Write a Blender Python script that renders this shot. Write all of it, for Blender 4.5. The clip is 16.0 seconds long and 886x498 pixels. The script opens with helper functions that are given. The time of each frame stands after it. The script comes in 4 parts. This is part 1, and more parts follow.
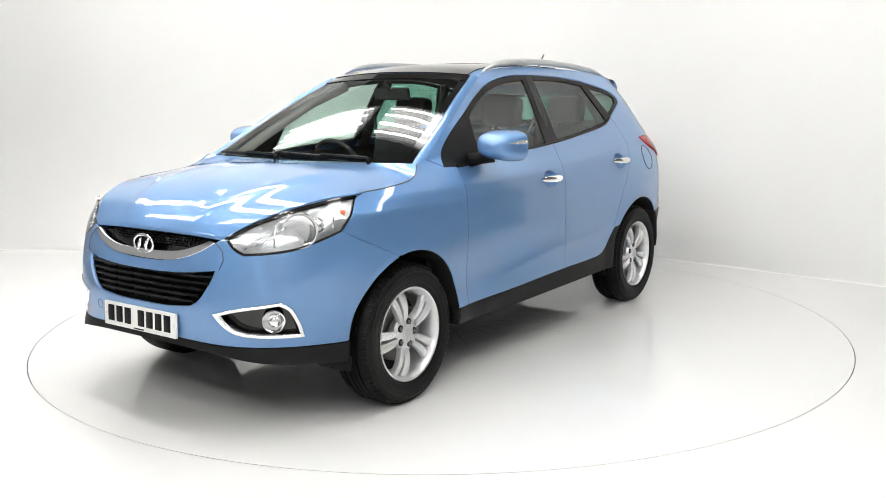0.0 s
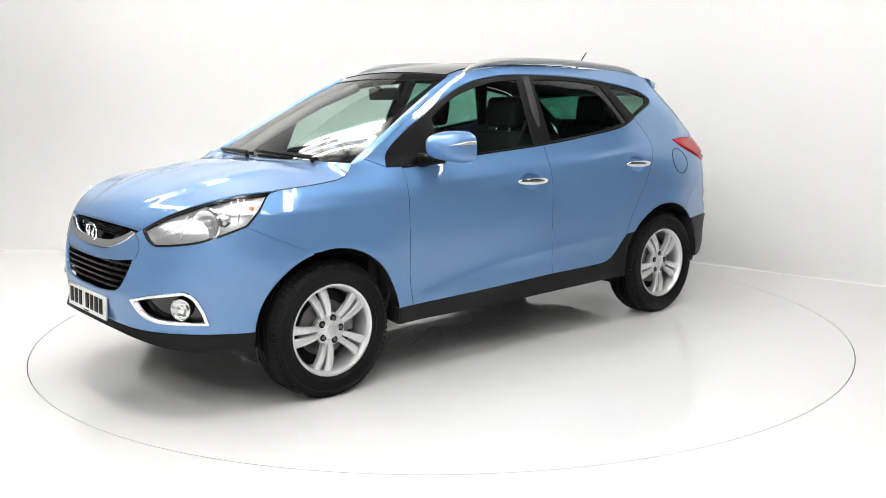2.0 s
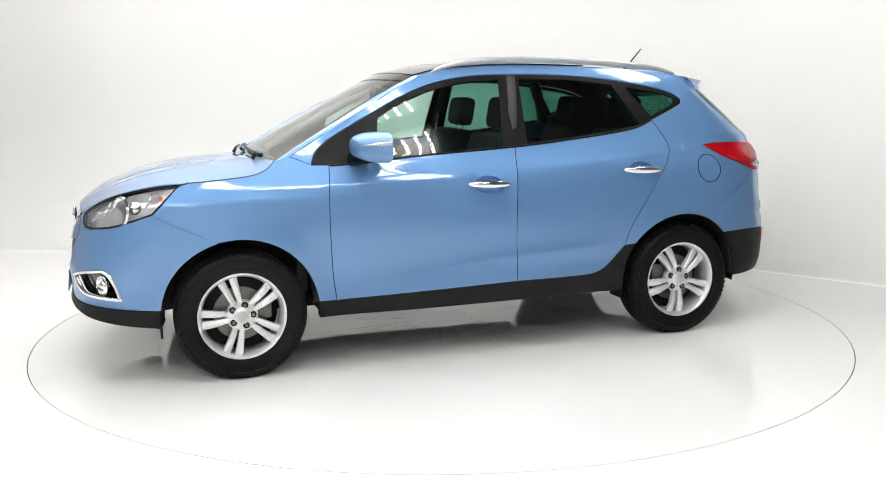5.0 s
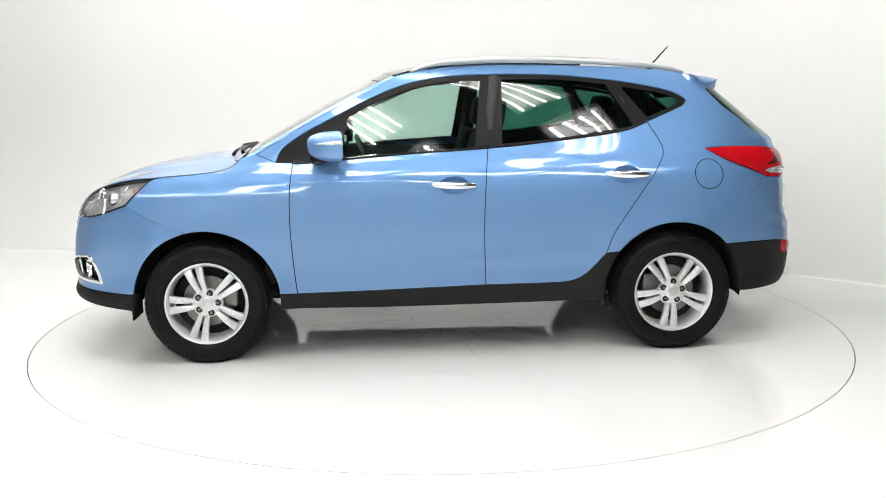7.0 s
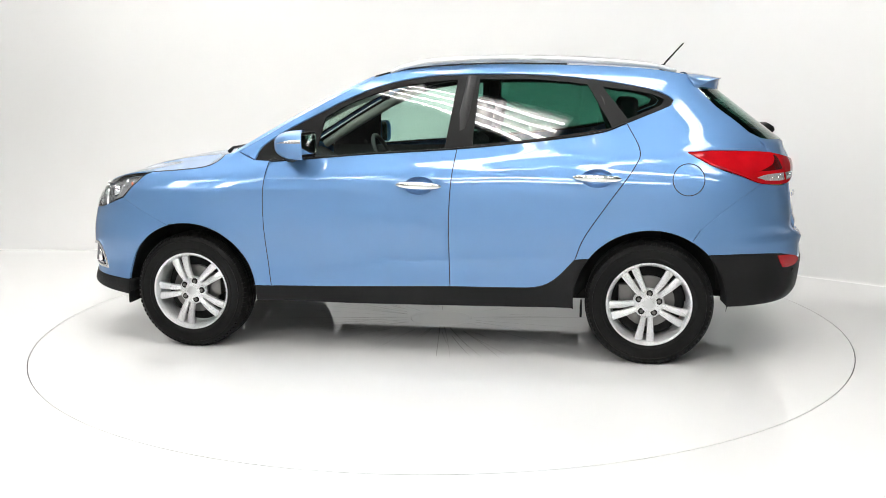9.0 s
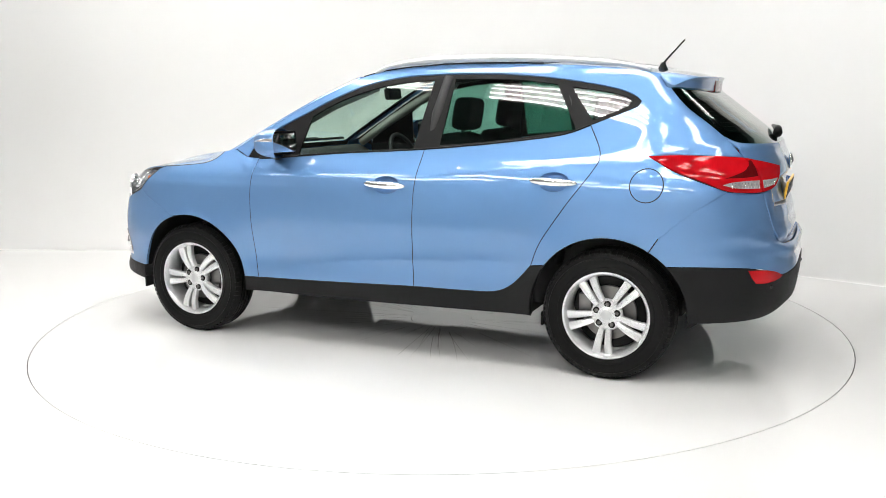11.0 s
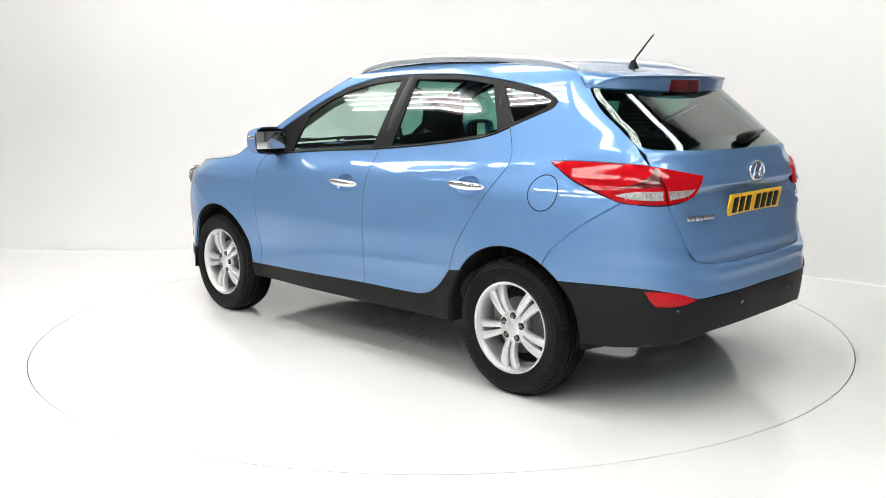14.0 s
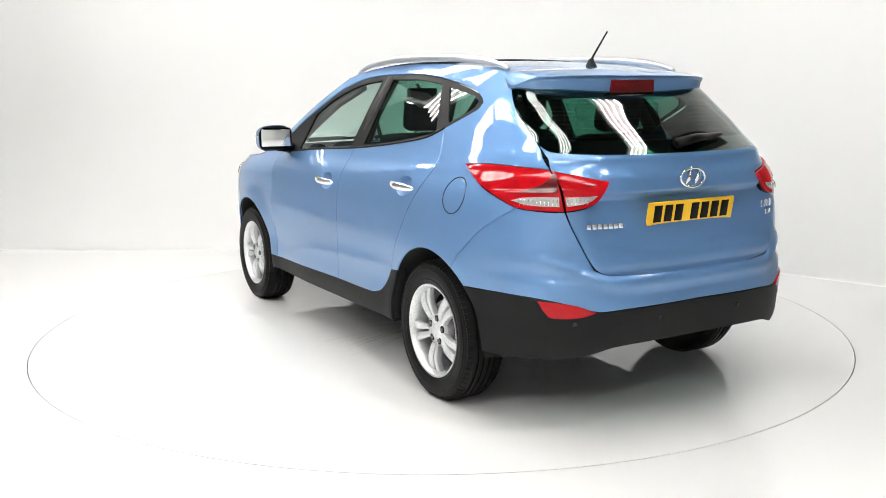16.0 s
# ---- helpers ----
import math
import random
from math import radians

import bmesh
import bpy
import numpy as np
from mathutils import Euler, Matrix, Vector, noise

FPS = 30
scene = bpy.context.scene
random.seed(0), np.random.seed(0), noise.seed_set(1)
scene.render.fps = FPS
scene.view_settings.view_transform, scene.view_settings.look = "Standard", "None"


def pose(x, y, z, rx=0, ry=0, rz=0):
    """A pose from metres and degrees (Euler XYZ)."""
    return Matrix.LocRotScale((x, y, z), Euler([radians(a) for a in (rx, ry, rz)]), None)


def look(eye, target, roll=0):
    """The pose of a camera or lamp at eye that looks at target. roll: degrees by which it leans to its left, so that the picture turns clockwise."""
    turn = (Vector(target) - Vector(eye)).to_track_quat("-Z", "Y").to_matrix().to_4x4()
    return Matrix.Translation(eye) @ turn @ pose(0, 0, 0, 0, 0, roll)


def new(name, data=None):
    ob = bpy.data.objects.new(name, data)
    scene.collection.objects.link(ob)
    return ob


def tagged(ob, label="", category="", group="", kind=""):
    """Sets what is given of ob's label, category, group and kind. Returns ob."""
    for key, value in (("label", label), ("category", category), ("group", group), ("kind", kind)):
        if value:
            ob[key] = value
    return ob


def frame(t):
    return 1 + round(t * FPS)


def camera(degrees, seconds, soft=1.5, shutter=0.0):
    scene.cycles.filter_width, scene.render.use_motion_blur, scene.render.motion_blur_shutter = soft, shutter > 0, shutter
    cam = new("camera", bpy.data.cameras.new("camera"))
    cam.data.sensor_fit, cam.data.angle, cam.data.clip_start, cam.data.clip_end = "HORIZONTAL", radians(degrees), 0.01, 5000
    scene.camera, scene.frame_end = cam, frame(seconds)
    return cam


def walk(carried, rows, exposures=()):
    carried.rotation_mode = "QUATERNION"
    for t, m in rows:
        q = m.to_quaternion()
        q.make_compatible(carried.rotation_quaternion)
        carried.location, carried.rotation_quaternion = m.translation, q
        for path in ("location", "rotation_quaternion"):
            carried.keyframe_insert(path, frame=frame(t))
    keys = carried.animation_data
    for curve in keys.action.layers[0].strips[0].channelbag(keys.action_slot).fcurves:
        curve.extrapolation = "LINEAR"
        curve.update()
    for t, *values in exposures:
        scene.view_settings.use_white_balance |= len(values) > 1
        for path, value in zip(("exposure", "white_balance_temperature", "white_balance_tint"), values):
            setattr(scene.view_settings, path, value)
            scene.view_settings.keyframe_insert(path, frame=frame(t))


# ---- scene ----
from mathutils import geometry

# ---- camera ----
cam = camera(52.48, 16.0, soft=0.55)
EYE = (0.0, -5.744, 1.464)
TILT, YAW = radians(9.708), radians(-0.155)
AIM = (EYE[0] - math.sin(YAW) * math.cos(TILT), EYE[1] + math.cos(YAW) * math.cos(TILT), EYE[2] - math.sin(TILT))
walk(cam, [(0.0, look(EYE, AIM, -0.517)), (16.0, look(EYE, AIM, -0.517))], [(0.0, 0.0), (16.0, 0.0)])

# the turntable turns about the origin; the car stands a little off its middle
TURN = [(0.0, 234.24), (2.0, 220.08), (4.0, 205.80), (6.5, 187.91), (8.0, 177.09), (9.0, 170.00), (11.5, 152.31), (13.0, 141.67), (14.5, 131.00), (16.0, 120.19)]
CAR_MID = (-0.039, 0.085)

# ---- light ----
world = bpy.data.worlds.new("hall")
scene.world = world
world.use_nodes = True
world.node_tree.nodes["Background"].inputs[0].default_value = (0.9, 0.95, 1.0, 1)
world.node_tree.nodes["Background"].inputs[1].default_value = 0.03
TUBE_POWER = 26.5


# ---- materials ----
def material(name, colour, rough=0.5, metal=0.0, coat=0.0, vary=0.06, scale=6.0, bump=0.0, bump_scale=200.0, emit=None, spec=0.5, coat_rough=0.03, coat_ior=1.5):
    m = bpy.data.materials.new(name)
    m.use_nodes = True
    n, l = m.node_tree.nodes, m.node_tree.links
    p = n["Principled BSDF"]
    co = n.new("ShaderNodeTexCoord")
    big = n.new("ShaderNodeTexNoise")
    big.inputs["Scale"].default_value, big.inputs["Detail"].default_value = scale, 5
    l.new(co.outputs["Object"], big.inputs["Vector"])
    ramp = n.new("ShaderNodeMix")
    ramp.data_type = "RGBA"
    ramp.inputs["A"].default_value = (*[c * (1 - vary) for c in colour], 1)
    ramp.inputs["B"].default_value = (*[min(1, c * (1 + vary)) for c in colour], 1)
    l.new(big.outputs["Fac"], ramp.inputs["Factor"])
    l.new(ramp.outputs["Result"], p.inputs["Base Color"])
    ro = n.new("ShaderNodeMapRange")
    ro.inputs["To Min"].default_value, ro.inputs["To Max"].default_value = max(0.0, rough * 0.85), min(1.0, rough * 1.15)
    l.new(big.outputs["Fac"], ro.inputs["Value"])
    l.new(ro.outputs["Result"], p.inputs["Roughness"])
    p.inputs["Metallic"].default_value = metal
    p.inputs["Coat Weight"].default_value = coat
    p.inputs["Coat Roughness"].default_value = coat_rough
    p.inputs["Coat IOR"].default_value = coat_ior
    p.inputs["Specular IOR Level"].default_value = spec
    if bump:
        fine = n.new("ShaderNodeTexNoise")
        fine.inputs["Scale"].default_value, fine.inputs["Detail"].default_value = bump_scale, 3
        l.new(co.outputs["Object"], fine.inputs["Vector"])
        b = n.new("ShaderNodeBump")
        b.inputs["Strength"].default_value, b.inputs["Distance"].default_value = bump, 0.002
        l.new(fine.outputs["Fac"], b.inputs["Height"])
        l.new(b.outputs["Normal"], p.inputs["Normal"])
    if emit:
        p.inputs["Emission Color"].default_value = (1.0, 0.985, 0.95, 1)
        p.inputs["Emission Strength"].default_value = emit
    return m


def glass(name, tint, gloss=1.0):
    """A thin sheet: tinted clear, with a mirror coat that grows at grazing angles."""
    m = bpy.data.materials.new(name)
    m.use_nodes = True
    n, l = m.node_tree.nodes, m.node_tree.links
    n.remove(n["Principled BSDF"])
    clear, shine, mix, lw, power, scale = (n.new("ShaderNode" + k) for k in ("BsdfTransparent", "BsdfGlossy", "MixShader", "LayerWeight", "Math", "Math"))
    clear.inputs["Color"].default_value = (*tint, 1)
    shine.inputs["Roughness"].default_value = 0.012
    shine.inputs["Color"].default_value = (gloss, gloss, gloss, 1)
    lw.inputs["Blend"].default_value = 0.5
    power.operation, scale.operation = "POWER", "MULTIPLY_ADD"
    power.inputs[1].default_value = 5.0
    scale.inputs[1].default_value, scale.inputs[2].default_value = 0.9, 0.055
    l.new(lw.outputs["Facing"], power.inputs[0])
    l.new(power.outputs[0], scale.inputs[0])
    l.new(scale.outputs[0], mix.inputs[0])
    l.new(clear.outputs[0], mix.inputs[1])
    l.new(shine.outputs[0], mix.inputs[2])
    l.new(mix.outputs[0], n["Material Output"].inputs[0])
    return m


M_WALL = material("white_wall_paint", (0.70, 0.70, 0.695), 0.7, vary=0.02, scale=0.7, bump=0.05, bump_scale=60)
M_FLOOR = material("white_gloss_floor", (0.80, 0.80, 0.795), 0.05, vary=0.02, scale=1.5, bump=0.012, bump_scale=25, spec=0.5)
M_HALL = material("grey_hall_paint", (0.20, 0.20, 0.205), 0.7, vary=0.15, scale=0.8)
M_BACK = material("pale_hall_paint", (0.66, 0.66, 0.655), 0.7, vary=0.10, scale=0.8)
M_CEIL = material("dark_ceiling", (0.09, 0.09, 0.09), 0.8, vary=0.05, scale=1.0)
M_SEAM = material("dark_seam", (0.06, 0.06, 0.06), 0.8, vary=0.3, scale=4)
M_SCUFF = material("scuffed_floor", (0.17, 0.165, 0.155), 0.4, vary=0.4, scale=8)
M_PAINT = material("metallic_blue_paint", (0.112, 0.242, 0.472), 0.45, metal=0.45, coat=1.0, vary=0.03, scale=900, coat_rough=0.004, spec=0.3, coat_ior=1.62)
M_CLAD = material("black_plastic", (0.011, 0.0112, 0.0115), 0.5, vary=0.15, scale=20, bump=0.25, bump_scale=700, spec=0.14)
M_TRIM = material("satin_black_trim", (0.003, 0.003, 0.0033), 0.4, vary=0.1, scale=15, spec=0.15)
M_PIANO = material("gloss_black", (0.005, 0.005, 0.005), 0.04, coat=0.3, vary=0.1)
M_DARK = material("underbody_black", (0.008, 0.008, 0.008), 0.85, vary=0.3, scale=8)
M_CHROME = material("chrome", (0.86, 0.87, 0.88), 0.06, metal=1.0, vary=0.01)
M_SILVER = material("silver_paint", (0.74, 0.75, 0.76), 0.28, metal=0.55, coat=0.6, vary=0.012, scale=500)
M_RAIL = material("brushed_aluminium", (0.55, 0.56, 0.57), 0.36, metal=0.65, vary=0.04, scale=60)
M_RUBBER = material("tyre_rubber", (0.006, 0.006, 0.006), 0.48, vary=0.3, scale=25, bump=0.3, bump_scale=500, spec=0.13)
M_SEAT = material("charcoal_cloth", (0.012, 0.012, 0.013), 0.9, vary=0.2, scale=30, bump=0.4, bump_scale=900)
M_CABIN = material("dark_cabin_plastic", (0.018, 0.018, 0.019), 0.7, vary=0.15, scale=12)
M_LINER = material("grey_headliner", (0.30, 0.29, 0.27), 0.9, vary=0.05, scale=40)
M_STEEL = material("brake_steel", (0.22, 0.215, 0.21), 0.4, metal=0.9, vary=0.15, scale=20)
M_WHITE = material("white_plate", (0.78, 0.78, 0.76), 0.35, vary=0.02)
M_YELLOW = material("yellow_plate", (0.80, 0.45, 0.015), 0.35, vary=0.02)
M_RED = material("red_lamp", (0.40, 0.004, 0.008), 0.05, coat=0.0, spec=0.32, vary=0.3, scale=9)
M_DEEPRED = material("dark_red_lamp", (0.09, 0.002, 0.003), 0.2, coat=0.3, vary=0.2, scale=14)
M_ORANGE = material("amber_lens", (0.7, 0.16, 0.05), 0.2, coat=1.0)
M_REFLECT = material("lamp_reflector", (0.66, 0.67, 0.68), 0.22, metal=0.7, coat=0.4, vary=0.25, scale=22, bump=0.3, bump_scale=45)
M_CLEARCUT = material("cut_clear_lens", (0.50, 0.48, 0.48), 0.15, metal=0.45, coat=0.8, vary=0.4, scale=60, bump=1.0, bump_scale=120)
M_MIRROR = material("mirror_glass", (0.85, 0.86, 0.86), 0.01, metal=1.0, vary=0.005)
M_TUBE = material("lit_tube", (0.9, 0.9, 0.9), 0.5, vary=0.01, emit=TUBE_POWER)
M_FITTING = material("white_enamel", (0.75, 0.75, 0.75), 0.4, vary=0.03)
M_CLEAR = glass("windscreen_glass", (0.78, 0.86, 0.82))
M_TINT = glass("green_tinted_glass", (0.60, 0.76, 0.70))
M_PRIVACY = glass("privacy_glass", (0.16, 0.36, 0.29))
M_LENS = glass("clear_lens", (0.95, 0.96, 0.97), 0.8)


# ---- mesh helpers ----
def mesh_of(name, verts, faces, mat, parent=None, label="", normals=None, smooth=True):
    me = bpy.data.meshes.new(name)
    me.from_pydata([tuple(v) for v in verts], [], faces)
    me.materials.append(mat)
    me.polygons.foreach_set("use_smooth", [smooth] * len(me.polygons))
    me.update()
    if normals:
        me.normals_split_custom_set_from_vertices([tuple(n) for n in normals])
    ob = new(name, me)
    ob.parent = parent
    return tagged(ob, label)


def part(name, bm, mat, parent=None, label="", smooth=True, angle=35):
    bmesh.ops.recalc_face_normals(bm, faces=bm.faces)
    me = bpy.data.meshes.new(name)
    if smooth:
        for f in bm.faces:
            f.smooth = True
        for e in bm.edges:
            if len(e.link_faces) == 2 and e.calc_face_angle(0) > radians(angle):
                e.smooth = False
    bm.to_mesh(me)
    bm.free()
    me.materials.append(mat)
    ob = new(name, me)
    ob.parent = parent
    return tagged(ob, label)


def spline(pts, step=0.02):
    """A smooth line through points of two or three numbers."""
    pts = [Vector(p) for p in pts]
    if len(pts) == 2:
        n = max(1, int((pts[1] - pts[0]).length / step))
        return [pts[0].lerp(pts[1], i / n) for i in range(n + 1)]
    q = [2 * pts[0] - pts[1]] + pts + [2 * pts[-1] - pts[-2]]
    out = []
    for i in range(1, len(q) - 2):
        a, b, c, d = q[i - 1:i + 3]
        n = max(1, int((c - b).length / step))
        for k in range(n):
            t = k / n
            out.append(0.5 * ((2 * b) + (c - a) * t + (2 * a - 5 * b + 4 * c - d) * t * t + (3 * b - a - 3 * c + d) * t ** 3))
    return out + [pts[-1]]


def outline(*runs):
    """A closed outline from smooth runs, joined end to end with corners between."""
    out = []
    for r in runs:
        for p in spline(r):
            if not out or (p - out[-1]).length > 0.004:
                out.append(p)
    if (out[0] - out[-1]).length < 0.006:
        out.pop()
    return out


def arc(cx, cz, r, a0, a1, n=24):
    return [Vector((cx + r * math.cos(radians(a0 + (a1 - a0) * i / n)), cz + r * math.sin(radians(a0 + (a1 - a0) * i / n)))) for i in range(n + 1)]


def tube(name, path, r, mat, parent=None, label="", sides=8, ends=True):
    """A round bar along a path; r is one radius or one for each point."""
    path = [Vector(p) for p in path]
    rs = r if isinstance(r, (list, tuple)) else [r] * len(path)
    verts, faces = [], []
    up = Vector((0, 0, 1))
    for i, p in enumerate(path):
        d = (path[min(i + 1, len(path) - 1)] - path[max(i - 1, 0)]).normalized()
        a = d.cross(up)
        a = a.normalized() if a.length > 1e-3 else d.cross(Vector((1, 0, 0))).normalized()
        b = a.cross(d)
        for k in range(sides):
            w = 2 * math.pi * k / sides
            verts.append(p + rs[i] * (math.cos(w) * a + math.sin(w) * b))
    for i in range(len(path) - 1):
        for k in range(sides):
            k2 = (k + 1) % sides
            faces.append((i * sides + k, i * sides + k2, (i + 1) * sides + k2, (i + 1) * sides + k))
    if ends:
        faces.append(tuple(range(sides))[::-1])
        faces.append(tuple(range((len(path) - 1) * sides, len(path) * sides)))
    return mesh_of(name, verts, faces, mat, parent, label)


def grid(name, f, nu, nv, mat, parent=None, label="", thick=0.0):
    """A smooth sheet f(u, v), both from 0 to 1; thick gives it a second face below."""
    verts = [Vector(f(i / nu, j / nv)) for j in range(nv + 1) for i in range(nu + 1)]
    faces = [(j * (nu + 1) + i, j * (nu + 1) + i + 1, (j + 1) * (nu + 1) + i + 1, (j + 1) * (nu + 1) + i) for j in range(nv) for i in range(nu)]
    if not thick:
        return mesh_of(name, verts, faces, mat, parent, label)
    k, w = len(verts), nu + 1
    verts += [v - Vector((0, 0, thick)) for v in verts]
    faces += [tuple(k + i for i in q[::-1]) for q in faces]
    rim = [i for i in range(w)] + [j * w + nu for j in range(1, nv + 1)] + [nv * w + i for i in range(nu - 1, -1, -1)] + [j * w for j in range(nv - 1, 0, -1)]
    bm = bmesh.new()
    vs = [bm.verts.new(v) for v in verts]
    for q in faces:
        bm.faces.new([vs[i] for i in q])
    for i, r in enumerate(rim):
        r2 = rim[(i + 1) % len(rim)]
        bm.faces.new((vs[r2], vs[r], vs[k + r], vs[k + r2]))
    return part(name, bm, mat, parent, label, angle=50)


def lathe(name, profile, mat, parent=None, label="", n=48, axis="y", at=(0, 0, 0), closed=False):
    """A turned solid: the profile gives (radius, place along the axis)."""
    verts, faces = [], []
    for i in range(n):
        w = 2 * math.pi * i / n
        for r, h in profile:
            c, s = r * math.cos(w), r * math.sin(w)
            verts.append(Vector({"y": (c, h, s), "z": (c, s, h), "x": (h, c, s)}[axis]) + Vector(at))
    k = len(profile)
    for i in range(n):
        for j in range(k if closed else k - 1):
            j2 = (j + 1) % k
            faces.append((i * k + j, i * k + j2, ((i + 1) % n) * k + j2, ((i + 1) % n) * k + j))
    bm = bmesh.new()
    vs = [bm.verts.new(v) for v in verts]
    for q in faces:
        bm.faces.new([vs[x] for x in q])
    bmesh.ops.remove_doubles(bm, verts=bm.verts, dist=1e-5)
    return part(name, bm, mat, parent, label, angle=40)


def block(name, size, at, mat, parent=None, label="", bevel=0.01, turn=None, segments=2):
    bm = bmesh.new()
    bmesh.ops.create_cube(bm, size=1.0)
    bmesh.ops.scale(bm, vec=size, verts=bm.verts)
    if bevel:
        bmesh.ops.bevel(bm, geom=bm.edges[:], offset=bevel, segments=segments, affect="EDGES", profile=0.6)
    if turn:
        bmesh.ops.rotate(bm, matrix=Euler([radians(a) for a in turn]).to_matrix(), verts=bm.verts)
    bmesh.ops.translate(bm, vec=at, verts=bm.verts)
    return part(name, bm, mat, parent, label)


# ---- car surface: plan outlines that change with height ----
def curve(table):
    """A smooth function through (key, value) pairs."""
    xs, ys = [p[0] for p in table], [p[1] for p in table]
    n = len(xs)
    d = [(ys[i + 1] - ys[i]) / (xs[i + 1] - xs[i]) for i in range(n - 1)]
    m = [d[0]] + [0.0 if d[i - 1] * d[i] <= 0 else 2 * d[i - 1] * d[i] / (d[i - 1] + d[i]) for i in range(1, n - 1)] + [d[-1]]

    def f(x):
        if x <= xs[0]:
            return ys[0] + m[0] * (x - xs[0])
        if x >= xs[-1]:
            return ys[-1] + m[-1] * (x - xs[-1])
        i = 0
        while x > xs[i + 1]:
            i += 1
        h = xs[i + 1] - xs[i]
        t = (x - xs[i]) / h
        return ((1 + 2 * t) * (1 - t) ** 2 * ys[i] + t * (1 - t) ** 2 * h * m[i]
                + t * t * (3 - 2 * t) * ys[i + 1] + t * t * (t - 1) * h * m[i + 1])
    return f


NOSE = curve([(0.20, 2.08), (0.27, 2.17), (0.34, 2.195), (0.42, 2.175), (0.55, 2.185), (0.66, 2.175), (0.76, 2.15), (0.85, 2.12), (0.92, 2.07), (1.0, 1.98), (1.15, 1.8)])
TAIL = curve([(0.22, -2.06), (0.30, -2.13), (0.40, -2.185), (0.55, -2.20), (0.66, -2.185), (0.72, -2.15), (0.85, -2.145), (1.0, -2.13), (1.10, -2.115), (1.17, -2.085), (1.195, -2.079), (1.212, -2.056), (1.24, -2.019), (1.283, -1.962), (1.41, -1.795), (1.50, -1.685), (1.62, -1.60)])
HALF = curve([(0.18, 0.83), (0.26, 0.86), (0.34, 0.875), (0.42, 0.877), (0.50, 0.872), (0.60, 0.885), (0.75, 0.90), (0.90, 0.897), (0.99, 0.882), (1.05, 0.86), (1.10, 0.825), (1.16, 0.795), (1.35, 0.70), (1.50, 0.622), (1.58, 0.575), (1.64, 0.52)])
HALF_TIGHT = HALF
SECTION = [sum(HALF_TIGHT(0.10 + 0.005 * i + 0.01 * k) * math.exp(-(k / 2.6) ** 2 / 2) for k in range(-8, 9)) / sum(math.exp(-(k / 2.6) ** 2 / 2) for k in range(-8, 9)) for i in range(340)]


def HALF(z):
    """The section of the flanks, eased so that reflections run over it in one sweep."""
    a = (z - 0.10) / 0.005
    i = max(1, min(336, int(a)))
    t = a - i
    p0, p1, p2, p3 = SECTION[i - 1:i + 3]
    return 0.5 * (2 * p1 + (p2 - p0) * t + (2 * p0 - 5 * p1 + 4 * p2 - p3) * t * t + (3 * p1 - p0 - 3 * p2 + p3) * t ** 3)


BEND_F, BEND_R, ROUND_F = 1.2, -1.2, 3.15
ROUND_TAIL = curve([(0.2, 3.5), (1.15, 3.5), (1.24, 3.6), (1.35, 4.1), (1.50, 4.6), (1.62, 4.7)])
WHEEL_X, WHEEL_Z = 1.32, 0.338
DOOR_CREASE = curve([(-1.0, 0.60), (-0.5, 0.575), (0.0, 0.545), (0.45, 0.49), (0.70, 0.43), (0.9, 0.36)])


def half(x, z):
    """Half width of the flanks before the ends round off."""
    w = HALF(z)
    if x > 0.1:
        w *= 1 - 0.05 * min(1, max(0, (z - 0.95) / 0.2)) * (x - 0.1) ** 2
    for wx in (WHEEL_X, -WHEEL_X):
        r = math.hypot(x - wx, z - WHEEL_Z)
        w += 0.016 * math.exp(-((r - 0.40) / 0.09) ** 2) * (1 if z > 0.2 else 0)
    # the rising crease along the foot of the doors, and the shoulder lines
    fade = math.exp(-((x + 0.18) / 0.72) ** 6)
    d = z - DOOR_CREASE(max(-1.0, min(0.9, x)))
    w += fade * (0.024 * math.exp(-0.5 * (d + math.hypot(d, 0.005)) / 0.075) - 0.009)
    d = z - (1.018 - 0.012 * x)
    w += 0.006 * math.exp(-math.hypot(d, 0.004) / 0.045) * max(0, min(1, (x + 0.05) / 0.5)) * (x < 1.5)
    d = z - (1.045 - 0.085 * (x + 0.4))
    w += 0.008 * math.exp(-math.hypot(d, 0.004) / 0.045) * max(0, min(1, (-0.30 - x) / 0.35, (x + 1.75) / 0.2))
    return w


def side_y(x, z):
    w = half(x, z)
    if x > BEND_F:
        a, n = (x - BEND_F) / (NOSE(z) - BEND_F), ROUND_F
    elif x < BEND_R:
        a, n = (x - BEND_R) / (TAIL(z) - BEND_R), ROUND_TAIL(z)
    else:
        return w
    return w * (1 - min(a, 0.99999) ** n) ** (1 / n)


def end_point(t, z, front):
    """A point of the nose or tail: t is 0 in the middle, 1 where the flank begins."""
    c, s = math.cos(t * math.pi / 2), math.sin(t * math.pi / 2)
    b, e, n = (BEND_F, NOSE(z), ROUND_F) if front else (BEND_R, TAIL(z), ROUND_TAIL(z))
    r = (abs(c) ** n + abs(s) ** n) ** (-1 / n)
    x = b + (e - b) * c * r
    return Vector((x, half(x, z) * s * r, z))


def end_t(z, front, x=None, y=None):
    """The t at which the outline at height z has that x or y."""
    lo, hi = -1.0 if y is not None else 0.0, 1.0
    for _ in range(40):
        m = (lo + hi) / 2
        p = end_point(m, z, front)
        less = p.y < y if y is not None else (p.x > x if front else p.x < x)
        lo, hi = (m, hi) if less else (lo, m)
    return (lo + hi) / 2


# ---- panels cut from the car surface ----
ACROSS = 1.4


def flank(sign):
    def f(x, z):
        return Vector((x, sign * side_y(x, z), z))
    return f


